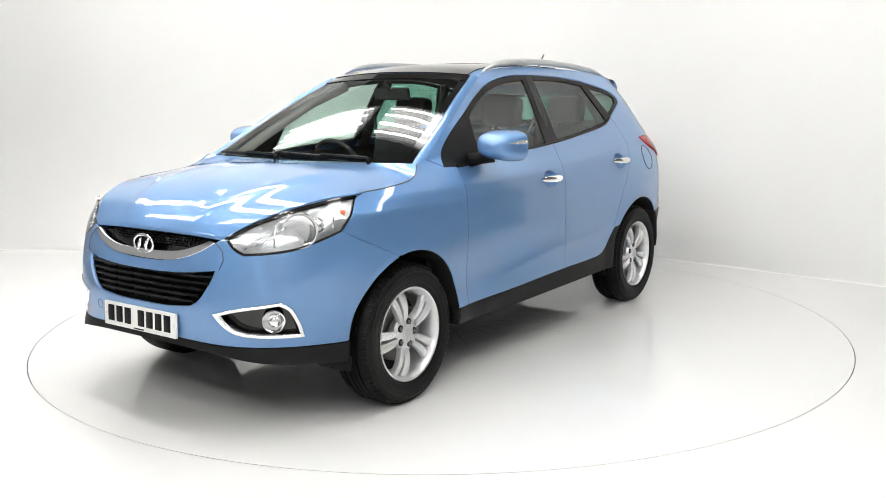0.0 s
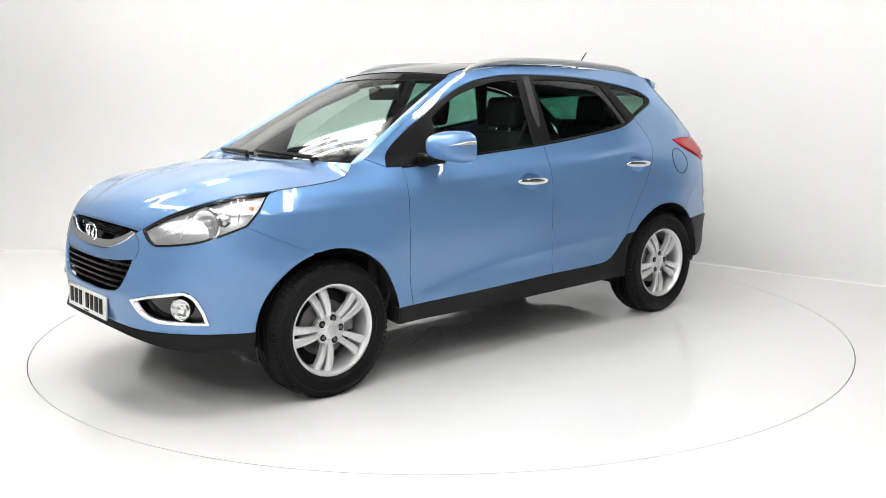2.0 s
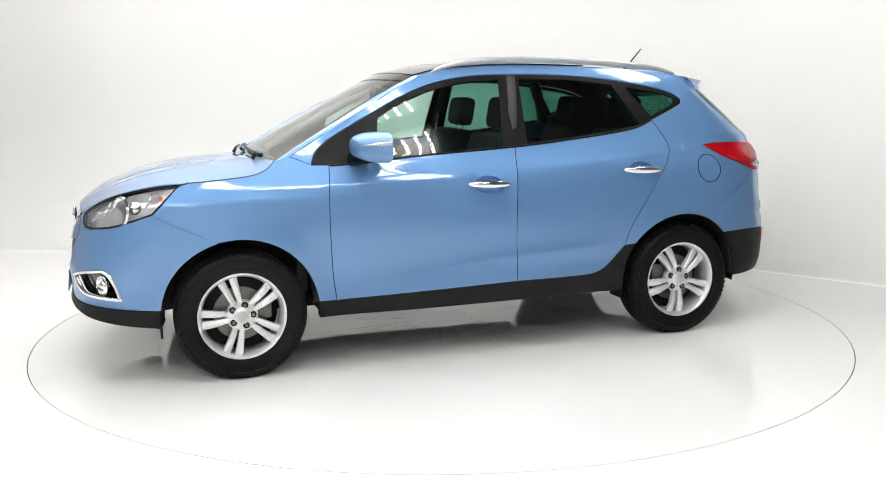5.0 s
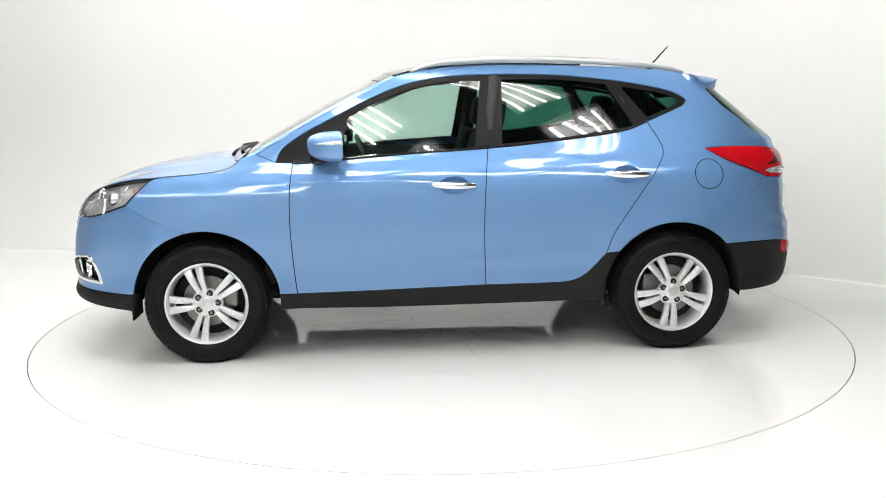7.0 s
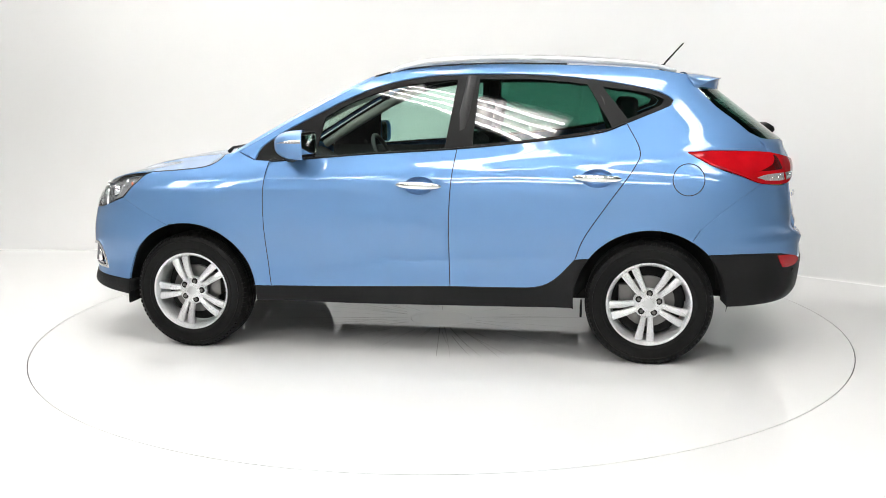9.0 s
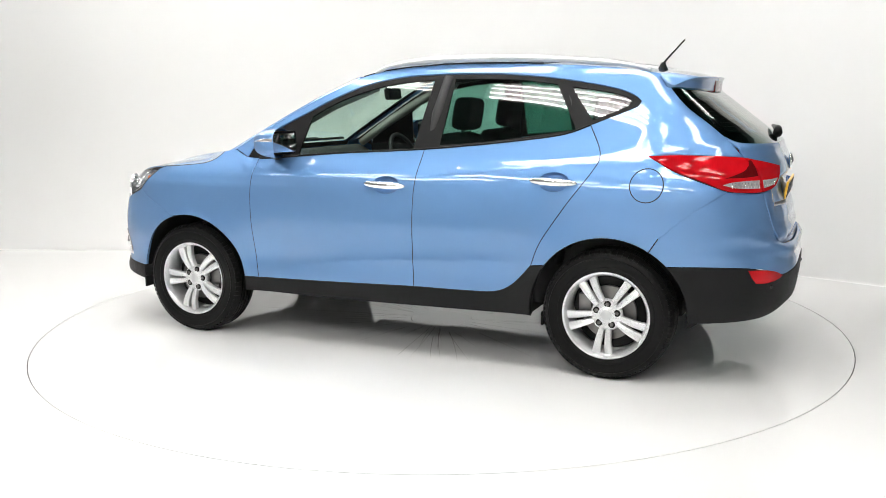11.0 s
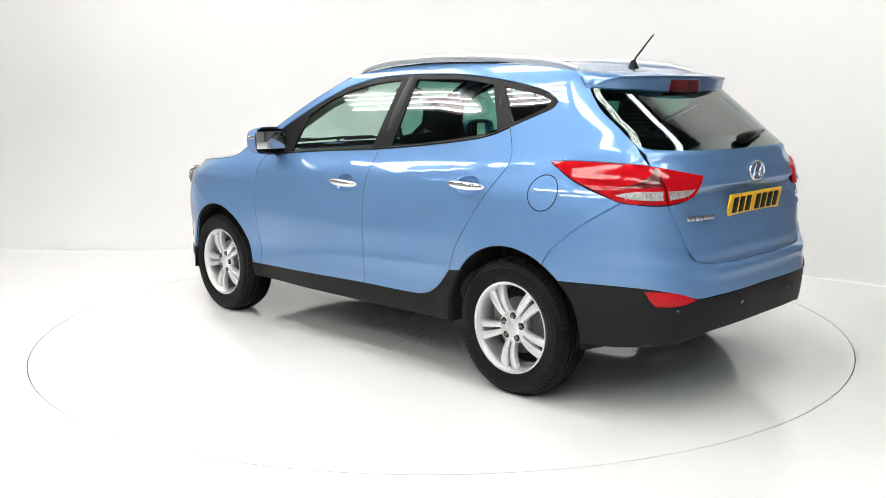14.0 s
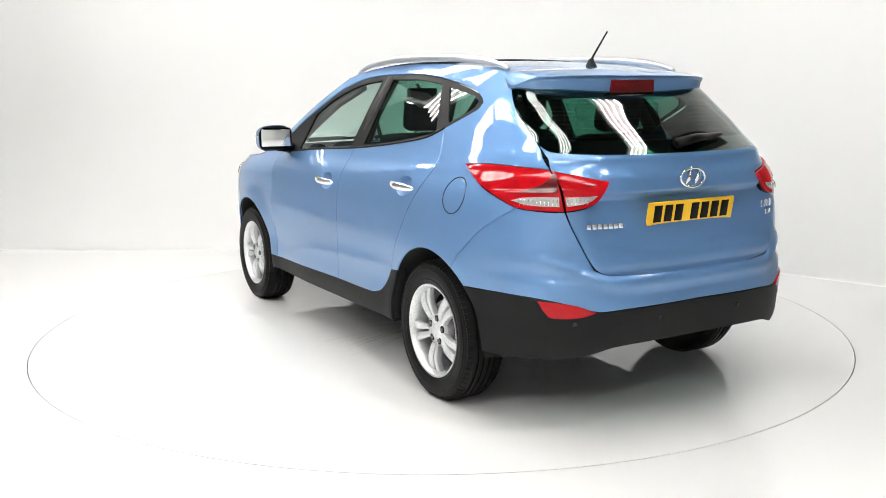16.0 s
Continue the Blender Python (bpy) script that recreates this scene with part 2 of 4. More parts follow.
def nose(q, z):
    return end_point(q / ACROSS, z, True)


def tail(q, z):
    return end_point(q / ACROSS, z, False)


def from_x(x, z, front):
    """The unrolled place on the nose or tail of a flank point."""
    b, e, n = (BEND_F, NOSE(z), ROUND_F) if front else (BEND_R, TAIL(z), ROUND_TAIL(z))
    a = min(0.9999, (x - b) / (e - b))
    return math.atan2((1 - max(a, 0) ** n) ** (1 / n), a) / (math.pi / 2)


def unroll(pts):
    return [(t * ACROSS, z) for t, z in pts]


def mirrored(half_line):
    """A closed outline that is the same on both sides; half_line runs from the middle outward and back to the middle."""
    h = [Vector(p) for p in half_line]
    return h + [Vector((-p.x, p.y)) for p in reversed(h) if abs(p.x) > 0.003]


def inset(line, d):
    """The closed line moved inward by d."""
    n = len(line)
    area = sum(line[i].x * line[(i + 1) % n].y - line[(i + 1) % n].x * line[i].y for i in range(n))
    s = 1 if area > 0 else -1
    out = []
    for i in range(n):
        e = line[(i + 1) % n] - line[i - 1]
        if e.length < 1e-9:
            out.append(line[i])
            continue
        e.normalize()
        out.append(line[i] + Vector((-e.y, e.x)) * s * d)
    return out


def skin(name, line, f, mat, parent, label="", holes=(), step=0.03, lift=0.0, edge=0.014, gap=0.0027, bulge=None):
    """A panel of the surface f within a closed outline, with its edge turned in. lift moves it along the normal."""
    loops = [inset([Vector(p) for p in line], gap)] + [inset([Vector(p) for p in h], -gap) for h in holes]
    pts, edges, spans = [], [], []
    for lp in loops:
        a = len(pts)
        pts += lp
        edges += [(a + i, a + (i + 1) % len(lp)) for i in range(len(lp))]
        spans.append((a, len(pts)))
    rim = len(pts)
    xs, zs = [p.x for p in loops[0]], [p.y for p in loops[0]]

    def within(p, poly):
        c = False
        for i in range(len(poly)):
            a, b = poly[i - 1], poly[i]
            if (a.y > p.y) != (b.y > p.y) and p.x < (b.x - a.x) * (p.y - a.y) / (b.y - a.y) + a.x:
                c = not c
        return c

    near = (step * 0.45) ** 2
    nx, nz = int((max(xs) - min(xs)) / step) + 1, int((max(zs) - min(zs)) / step) + 1
    rimpts = np.array([(p.x, p.y) for p in pts])
    for i in range(nx + 1):
        for j in range(nz + 1):
            p = Vector((min(xs) + (i + 0.5 * (j % 2)) * step, min(zs) + j * step))
            if within(p, loops[0]) and not any(within(p, h) for h in loops[1:]) and np.min(np.sum((rimpts - (p.x, p.y)) ** 2, axis=1)) > near:
                pts.append(p)
    vs, _, fs, ov, _, _ = geometry.delaunay_2d_cdt(pts, edges, [], 1 if len(loops) == 1 else 2, 1e-6)
    if len(loops) > 1:
        fs = [t for t in fs if not any(within((vs[t[0]] + vs[t[1]] + vs[t[2]]) / 3, h) for h in loops[1:])]
    verts, normals = [], []
    h = 0.002

    def facing(g, x, y):
        n = (g(x + h, y) - g(x - h, y)).cross(g(x, y + h) - g(x, y - h)).normalized()
        p = g(x, y)
        out = Vector((p.x * 0.05, p.y, 0)) if abs(p.x) < 1.7 else Vector((p.x - math.copysign(1.2, p.x), p.y, 0))
        return p, n if n.dot(out) >= 0 else -n

    def raised(x, y):
        p, n = facing(f, x, y)
        return p + n * (lift + bulge(x, y))
    for v in vs:
        p, n = facing(f, v.x, v.y)
        if bulge:
            p, n = facing(raised, v.x, v.y)
        else:
            p = p + n * lift
        verts.append(p)
        normals.append(n)
    faces = []
    for t in fs:
        t = list(t)
        a, b, c = (verts[k] for k in t)
        faces.append(tuple(t if (b - a).cross(c - a).dot(normals[t[0]]) > 0 else t[::-1]))
    where = {}
    for k, orig in enumerate(ov):
        for o in orig:
            where[o] = k
    if edge:
        for number, (a, b) in enumerate(spans):
            base = len(verts)
            inner = inset(loops[number], 0.004 if number == 0 else -0.004)
            ring = [(where[i], f(inner[i - a].x, inner[i - a].y) - f(pts[i].x, pts[i].y)) for i in range(a, b) if i in where]
            inward, ring = [q for _, q in ring], [r for r, _ in ring]
            for i, r in enumerate(ring):
                d = verts[ring[(i + 1) % len(ring)]] - verts[ring[i - 1]]
                side = d.cross(normals[r]).normalized()
                if side.dot(inward[i]) > 0:
                    side.negate()
                verts.append(verts[r].copy())
                verts.append(verts[r] - normals[r] * edge)
                normals += [(normals[r] + side * 0.7).normalized(), side]
            m = len(ring)
            for i in range(m):
                k = (i + 1) % m
                q = (base + 2 * i, base + 2 * k, base + 2 * k + 1, base + 2 * i + 1)
                n = (verts[q[1]] - verts[q[0]]).cross(verts[q[3]] - verts[q[0]])
                faces.append(q if n.dot(normals[q[3]]) > 0 else q[::-1])
    return mesh_of(name, verts, faces, mat, parent, label, normals)


def strip(name, pts, f, r, mat, parent, label="", lift=0.0, closed=False):
    """A thin bead along a line on the surface f."""
    line = [f(p.x, p.y) for p in pts]
    if closed:
        line.append(line[0])
    if lift:
        line = [p + Vector((0 if abs(p.x) < 1.4 else math.copysign(lift, p.x), math.copysign(lift, p.y) if abs(p.y) > 0.3 else 0, 0)) for p in line]
    return tube(name, line, r, mat, parent, label, sides=6)


# ---- the studio ----
CEILING = 4.7
RING_MID, RING_R = (0.0, 0.09), 2.516


def studio():
    n = 180
    cx, cy = RING_MID
    ang = [2 * math.pi * i / n for i in range(n)]
    verts, faces = [], []
    for r in (RING_R + 0.0028, 4.0, 7.0, 13.0):
        verts += [(cx + r * math.cos(a), cy + r * math.sin(a), 0.0) for a in ang]
    verts += [(cx + (RING_R + 0.0028) * math.cos(a), cy + (RING_R + 0.0028) * math.sin(a), -0.05) for a in ang]
    for k in range(3):
        for i in range(n):
            j = (i + 1) % n
            faces.append((k * n + i, (k + 1) * n + i, (k + 1) * n + j, k * n + j))
    for i in range(n):
        j = (i + 1) % n
        faces.append((i, j, 4 * n + j, 4 * n + i))
    tagged(mesh_of("floor", verts, faces, M_FLOOR, smooth=False), "glossy white painted studio floor around the turntable", "floor", kind="structure")
    pit = [(cx + r * math.cos(a), cy + r * math.sin(a), -0.045) for r in (RING_R - 0.05, RING_R + 0.05) for a in ang]
    tagged(mesh_of("trim", pit, [(i, n + i, n + (i + 1) % n, (i + 1) % n) for i in range(n)], M_SEAM, smooth=False), "dark gap around the turntable rim", "gap", kind="structure")

    # the plan of the walls: a straight flat one, then a wide sweep without corners
    corners = [((3.62, 0.696), 0.01), ((-0.35, 4.37), 1.6), ((-6.6, 4.6), 2.2), ((-6.6, -7.4), 0.1), ((-6.6, -9.5), 1.0), ((8.5, -9.5), 1.0), ((8.5, 1.2), 0.5), ((4.4, 1.2), 0.01)]
    plan = []
    for i, (c, r) in enumerate(corners):
        c, a, b = Vector(c), Vector(corners[i - 1][0]), Vector(corners[(i + 1) % len(corners)][0])
        da, db = (a - c).normalized(), (b - c).normalized()
        for k in range(13):
            t = k / 12
            plan.append((c + da * r) * (1 - t) ** 2 + c * 2 * t * (1 - t) + (c + db * r) * t * t)
    top = CEILING
    verts, faces, m = [], [], 0
    for i, p in enumerate(plan):
        d = (plan[(i + 1) % len(plan)] - plan[i - 1]).normalized()
        inward = Vector((-d.y, d.x))
        soft = min(1.0, max(0.0, (0.4 - p.x) / 2.0)) if p.y > 0 else 1.0 * (p.x < -5 and p.y > -7.45)
        cove = 0.02 + 1.5 * soft
        rows = [(cove * (1 - math.sin(a)), cove * (1 - math.cos(a))) for a in (math.pi / 2 * k / 8 for k in range(9))]
        rows = [(cove + 0.3, -0.004)] + rows + [(0.0, 2.0), (0.0, top), (-0.12, top), (-0.12, -0.01)]
        m = len(rows)
        for off, z in rows:
            q = p + inward * off
            verts.append((q.x, q.y, z))
    k = len(plan)
    quads = {"cove": [], "hall": [], "back": []}
    for i in range(k):
        i2 = (i + 1) % k
        # the unseen rear wall is kept pale to throw light on the flanks
        rear = plan[i].y < -8.4 and plan[i].x < 3.0
        # the unseen left stretch is dark only for what the doors reflect
        back = plan[i].y < -7.3 or plan[i2].y < -7.3 or plan[i].x > 3.66 or plan[i2].x > 3.66 or (plan[i].x < -5.4 and 2.3 < plan[i].y < 4.4)
        for j in range(m - 1):
            quads["back" if rear else "hall" if back else "cove"].append((i * m + j, i2 * m + j, i2 * m + j + 1, i * m + j + 1))
    for nm, mat, label in (("cove", M_WALL, "seamless white painted studio wall with curved foot"), ("hall", M_HALL, "plain dark grey wall of the hall"), ("back", M_BACK, "plain unseen pale wall at the back, lightening the car")):
        bm = bmesh.new()
        vs = [bm.verts.new(v) for v in verts]
        for f in quads[nm]:
            bm.faces.new([vs[q] for q in f])
        bmesh.ops.delete(bm, geom=[v for v in bm.verts if not v.link_faces], context="VERTS")
        bmesh.ops.recalc_face_normals(bm, faces=bm.faces)
        tagged(part("wall_" + nm, bm, mat, angle=60), label, "wall", kind="structure")
    bm = bmesh.new()
    bmesh.ops.create_cube(bm, size=1.0)
    bmesh.ops.scale(bm, vec=(18, 18, 0.1), verts=bm.verts)
    bmesh.ops.translate(bm, vec=(1, -2.5, top + 0.05), verts=bm.verts)
    tagged(part("ceiling", bm, M_CEIL, smooth=False), "plain dark studio ceiling", "ceiling", kind="structure")


def turntable():
    n, r = 180, RING_R - 0.0028
    base = new("turntable")
    base.location = (*RING_MID, 0)
    tagged(base, "round white turntable flush with the studio floor", "turntable")
    prof = [(0.2015, -0.03), (0.2015, 0.0), (r, 0.0), (r, -0.04)]
    lathe("platform", prof, M_FLOOR, base, n=n, axis="z")
    lathe("hub_cover", [(0.0, 0.0), (0.199, 0.0), (0.199, -0.03)], M_FLOOR, base, n=64, axis="z")
    lathe("hub_gap", [(0.19, -0.02), (0.22, -0.02)], M_SEAM, base, n=64, axis="z")
    # joints between the floor sheets and scuffs that fan out from the hub
    rng = random.Random(4)
    for a, w, far in ((8, 0.0015, 1.3), (98, 0.0015, 0.9), (188, 0.0015, 1.2), (278, 0.0015, 0.8)):
        c, s = math.cos(radians(a)), math.sin(radians(a))
        q = [(0.21, -w), (far, -w), (far, w), (0.21, w)]
        mesh_of("joint", [(x * c - y * s, x * s + y * c, 0.0015) for x, y in q], [(0, 1, 2, 3)], M_SCUFF, base, smooth=False)
    verts, faces = [], []
    for _ in range(70):
        a, r0, ln = rng.uniform(0, 2 * math.pi), rng.uniform(0.22, 0.5), rng.uniform(0.1, 0.7)
        w, bend = rng.uniform(0.0008, 0.0025), rng.uniform(-0.05, 0.05)
        k = len(verts)
        for i in range(6):
            t = i / 5
            for sgn in (-1, 1):
                rr, aa = r0 + ln * t, a + bend * t
                y = sgn * w * (1 - t * 0.8)
                verts.append((rr * math.cos(aa) - y * math.sin(aa), rr * math.sin(aa) + y * math.cos(aa), 0.001))
        faces += [(k + 2 * i, k + 2 * i + 2, k + 2 * i + 3, k + 2 * i + 1) for i in range(5)]
    tagged(mesh_of("scuff_mark", verts, faces, M_SCUFF, base, smooth=False), kind="stuff")
    return base


def light_bank(x, y, z, turn, count=4, length=1.83, pitch=0.115):
    base = new("ceiling_light")
    base.matrix_basis = pose(x, y, z, 0, 0, turn)
    tagged(base, "bank of lit white fluorescent tubes hung from the ceiling", "ceiling light", "studio light banks")
    block("housing", (length + 0.1, pitch * count + 0.05, 0.05), (0, 0, 0.06), M_FITTING, base, bevel=0.008)
    for i in range(count):
        o = (i - (count - 1) / 2) * pitch
        tube("tube", [(-length / 2, o, 0), (length / 2, o, 0)], 0.016, M_TUBE, base, "glowing white tube", sides=8)
    for sx in (-1, 1):
        tube("cable", [(sx * length * 0.4, 0, 0.08), (sx * length * 0.4, 0, CEILING - z)], 0.004, M_FITTING, base, sides=5)
    return base


studio()
table = turntable()
RUN, STEP = Vector((0.735, -0.68, 0)), Vector((0.68, 0.735, 0))
# rows of banks hang parallel to the flat wall, each row a little further on than the one before
# the rows at -6.3 and -4.9 are added to brighten the car's flank
for row, end, first, last in ((-6.3, 0.3, -3, 3), (-4.9, -0.6, -3, 3), (-2.2, -0.27, -3, 3), (-0.85, 0.35, -3, 3), (0.2, -0.05, -3, 0), (1.65, 0.8, 1, 2)):
    for k in range(first, last + 1):
        p = RUN * (end + 2.2 * k - 0.915) + STEP * row
        if -5.6 < p.x < 3.6 and -8.3 < p.y < 3.4:
            light_bank(p.x, p.y, 4.0, -42.8)


# ---- the car ----
car = tagged(new("car"), "light metallic blue compact SUV with black lower cladding on a turntable", "car")
FRONT_ARCH = lambda a0, a1: arc(WHEEL_X, WHEEL_Z, 0.407, a0, a1)
REAR_ARCH = lambda a0, a1: arc(-WHEEL_X, WHEEL_Z, 0.407, a0, a1)

# lines that neighbouring panels share, as (x, z) on the flank
DOOR_FRONT = [(0.820, 0.383), (0.836, 0.543), (0.847, 0.768), (0.844, 0.953), (0.827, 1.104)]
DOOR_SPLIT = [(-0.232, 0.410), (-0.226, 0.746), (-0.238, 0.996), (-0.259, 1.171)]
DOOR_REAR = [(-0.920, 0.576), (-0.968, 0.699), (-1.094, 0.888), (-1.225, 1.072), (-1.255, 1.164), (-1.184, 1.306)]
BELT_F = [(0.827, 1.104), (0.759, 1.103), (0.261, 1.141), (-0.259, 1.171)]
BELT_R = [(-0.259, 1.171), (-0.699, 1.212), (-1.03, 1.255), (-1.184, 1.306)]
SILL_F = [(0.820, 0.383), (0.592, 0.387), (0.276, 0.396), (-0.232, 0.410)]
SILL_R = [(-0.232, 0.410), (-0.558, 0.412), (-0.720, 0.421), (-0.817, 0.468), (-0.92, 0.576)]
WINDOW_TOP = [(0.92, 1.107), (0.884, 1.180), (0.759, 1.266), (0.570, 1.363), (0.378, 1.458), (0.184, 1.530), (-0.045, 1.572), (-0.294, 1.583), (-0.669, 1.577), (-0.997, 1.545), (-1.293, 1.492), (-1.405, 1.45), (-1.431, 1.428)]
WINDOW_TAIL = [(-1.431, 1.428), (-1.418, 1.404), (-1.379, 1.384), (-1.184, 1.306)]
HOOD_SIDE = [(1.545, 1.036), (1.35, 1.051), (1.22, 1.067), (1.15, 1.095), (1.11, 1.134)]
SCREEN_SIDE = [(1.03, 1.152), (0.80, 1.284), (0.52, 1.438), (0.25, 1.568), (0.10, 1.608)]
ROOF_SIDE = [(0.10, 1.608), (-0.10, 1.625), (-0.40, 1.636), (-0.90, 1.625), (-1.26, 1.602), (-1.50, 1.570)]
GATE_SIDE = [(-1.50, 1.570), (-1.538, 1.538), (-1.568, 1.490), (-1.655, 1.398), (-1.76, 1.318), (-1.840, 1.252), (-1.880, 1.218), (-1.940, 1.148)]
LAMP_TOP = [(-1.940, 1.148), (-1.823, 1.156), (-1.65, 1.162), (-1.50, 1.155)]
LAMP_LOW = [(-1.50, 1.155), (-1.637, 1.082), (-1.79, 1.024), (-1.885, 0.988)]
BUMPER_R = [(-1.885, 0.988), (-1.72, 0.875), (-1.577, 0.754)]
A_BUMP_R = math.degrees(math.atan2(0.754 - WHEEL_Z, -1.577 + WHEEL_X))
BUMPER_F = [(1.431, 0.735), (1.57, 0.80), (1.735, 0.885)]
A_BUMP_F = math.degrees(math.atan2(0.735 - WHEEL_Z, 1.431 - WHEEL_X))
LAMP_BACK = [(1.735, 0.885), (1.648, 0.975), (1.60, 1.02), (1.545, 1.036)]

PANE_F = outline([(0.56, 1.130), (0.52, 1.347)], [(0.52, 1.347), (0.378, 1.425), (0.2, 1.49), (0.0, 1.533), (-0.235, 1.553)], [(-0.235, 1.553), (-0.185, 1.178)], [(-0.185, 1.178), (0.2, 1.156), (0.56, 1.130)])
PANE_R = outline([(-0.345, 1.196), (-0.365, 1.556)], [(-0.365, 1.556), (-0.70, 1.549), (-0.965, 1.52)], [(-0.965, 1.52), (-1.105, 1.286)], [(-1.105, 1.286), (-0.70, 1.229), (-0.345, 1.196)])
PANE_Q = outline([(-1.055, 1.505), (-1.28, 1.470), (-1.38, 1.437)], [(-1.38, 1.437), (-1.365, 1.408), (-1.19, 1.334)], [(-1.19, 1.334), (-1.055, 1.505)])


def flank_parts(sign):
    f = flank(sign)
    side = dict(parent=car)
    skin("fender", outline(BUMPER_F, LAMP_BACK, HOOD_SIDE, [(1.11, 1.134), (1.03, 1.152)], [(1.03, 1.152), (0.92, 1.107)], [(0.92, 1.107), (0.827, 1.104)], DOOR_FRONT[::-1], [(0.82, 0.383), (0.925, 0.385)], [tuple(p) for p in FRONT_ARCH(173, A_BUMP_F)]), f, M_PAINT, car)
    cups = [[Vector((mx + 0.080 * math.cos(a), z + 0.047 * math.sin(a))) for a in (2 * math.pi * i / 36 for i in range(36))] for mx, z in ((-0.059, 0.972), (-1.0325, 1.018))]
    door = skin("front_door", outline(DOOR_FRONT, BELT_F, DOOR_SPLIT[::-1], SILL_F[::-1]), f, M_PAINT, car, step=0.015, holes=[cups[0]])
    rear = skin("rear_door", outline(DOOR_SPLIT, BELT_R, DOOR_REAR[::-1], SILL_R[::-1]), f, M_PAINT, car, step=0.015, holes=[cups[1]])
    frame_edge = outline(DOOR_REAR, WINDOW_TAIL[::-1], WINDOW_TOP[::-1], [(0.92, 1.107), (1.03, 1.152)], SCREEN_SIDE, ROOF_SIDE, GATE_SIDE, LAMP_TOP, LAMP_LOW, BUMPER_R, [tuple(p) for p in REAR_ARCH(A_BUMP_R, 37)], [(-0.995, 0.583), (-0.92, 0.576)])
    skin("side_frame", frame_edge, f, M_PAINT, car, "blue quarter panel, roof side and windscreen pillar", step=0.028)
    skin("side_lining", frame_edge, f, M_CABIN, car, "dark inner trim of the body side", step=0.05, lift=-0.022, edge=0, gap=0.003)
    frame_line = outline(WINDOW_TOP, WINDOW_TAIL, BELT_R[::-1], BELT_F[::-1], [(0.827, 1.104), (0.92, 1.107)])
    trim = skin("window_trim", frame_line, f, M_TRIM, car, "satin black window frame", holes=[PANE_F, PANE_R, PANE_Q], lift=-0.006)
    for nm, pane, mat in (("front_pane", PANE_F, M_TINT), ("rear_pane", PANE_R, M_PRIVACY), ("quarter_pane", PANE_Q, M_PRIVACY)):
        skin(nm, pane, f, mat, trim, "tinted side glass", lift=-0.012, edge=0, gap=-0.004)
    skin("sill_cladding", outline([(0.925, 0.385), (0.82, 0.383)], SILL_F, SILL_R, [(-0.92, 0.576), (-0.995, 0.583)], [tuple(p) for p in REAR_ARCH(37, -5)], [(-0.915, 0.305), (-0.69, 0.302), (0.3, 0.293), (0.915, 0.295)], [tuple(p) for p in FRONT_ARCH(186, 173)]), f, M_CLAD, car, "black plastic sill cladding", edge=0.06)
    # dark tubes set behind the door gaps, standing for the shade in them
    for line, owner in ((DOOR_FRONT + BELT_F[1:2], door), (DOOR_SPLIT, door), (DOOR_REAR, rear), (SILL_F, door), (SILL_R, rear)):
        pts = [f(p.x, p.y) - Vector((0, sign * 0.005, 0)) for p in spline(line)]
        tube("door_gap_shade", pts, 0.0042, M_DARK, owner, sides=6)
    # painted flanges that close the joints of the bumpers, and the dark line beside the bonnet
    for nm, line, r, deep, mat in (("bumper_joint", BUMPER_F, 0.0045, 0.0095, M_PAINT), ("bumper_joint", BUMPER_R, 0.0045, 0.0095, M_PAINT), ("hood_gap", HOOD_SIDE, 0.0026, 0.0, M_SEAM)):
        pts = []
        for p in spline(line):
            a, b = f(p.x + 0.004, p.y) - f(p.x - 0.004, p.y), f(p.x, p.y + 0.004) - f(p.x, p.y - 0.004)
            n = a.cross(b).normalized()
            pts.append(f(p.x, p.y) - n * deep * (1 if n.y * sign > 0 else -1))
        tube(nm, pts, r, mat, car, sides=6)
    # bright bead under the windows
    strip("belt_moulding", spline(BELT_F + BELT_R[1:]), f, 0.006, M_TRIM, car)
    # arch lips and liners
    for wx, a0, a1 in ((WHEEL_X, -6, 186), (-WHEEL_X, -6, 186)):
        def liner(u, v, wx=wx, a0=a0, a1=a1):
            a = radians(a0 + (a1 - a0) * u)
            r = 0.407 + 0.03 * min(1, v * 4) if v < 0.75 else 0.437 - 0.40 * (v - 0.75) / 0.25
            x, z = wx + 0.407 * math.cos(a), WHEEL_Z + 0.407 * math.sin(a)
            y = side_y(x, z) - 0.006 - 0.42 * min(1, v / 0.75)
            return wx + r * math.cos(a), sign * y, WHEEL_Z + r * math.sin(a)
        grid("wheel_arch_liner", liner, 36, 16, M_DARK, car, "black wheel arch liner")
    # fuel flap
    if sign > 0:
        c = (-1.508, 1.013)
        strip("fuel_flap", [Vector((c[0] + 0.082 * math.cos(a), c[1] + 0.082 * math.sin(a))) for a in (2 * math.pi * i / 40 for i in range(41))], f, 0.0027, M_DARK, car)
    # door handles
    for d, x0, x1, z in ((door, 0.068, -0.186, 0.974), (rear, -0.906, -1.159, 1.020)):
        mx = (x0 + x1) / 2
        y = side_y(mx, z)

        def bar(u, v, mx=mx, z=z, y=y, x0=x0, x1=x1):
            t = 2 * u - 1
            w = 2 * math.pi * v
            k = (1 - abs(t) ** 2.4) ** 0.5
            px = mx - t * (x0 - x1) / 2
            return px, sign * (side_y(px, z) + 0.016 + 0.022 * (1 - t * t) + (0.003 + 0.011 * k) * math.cos(w)), z - 0.004 * t + (0.004 + 0.017 * k) * math.sin(w)
        grid("handle", bar, 24, 16, M_CHROME, d, "chrome door handle")

        def cup(u, v, mx=mx, z=z):
            a, r = 2 * math.pi * u, v
            px, pz = mx + 0.083 * r * math.cos(a), z - 0.002 + 0.050 * r * math.sin(a)
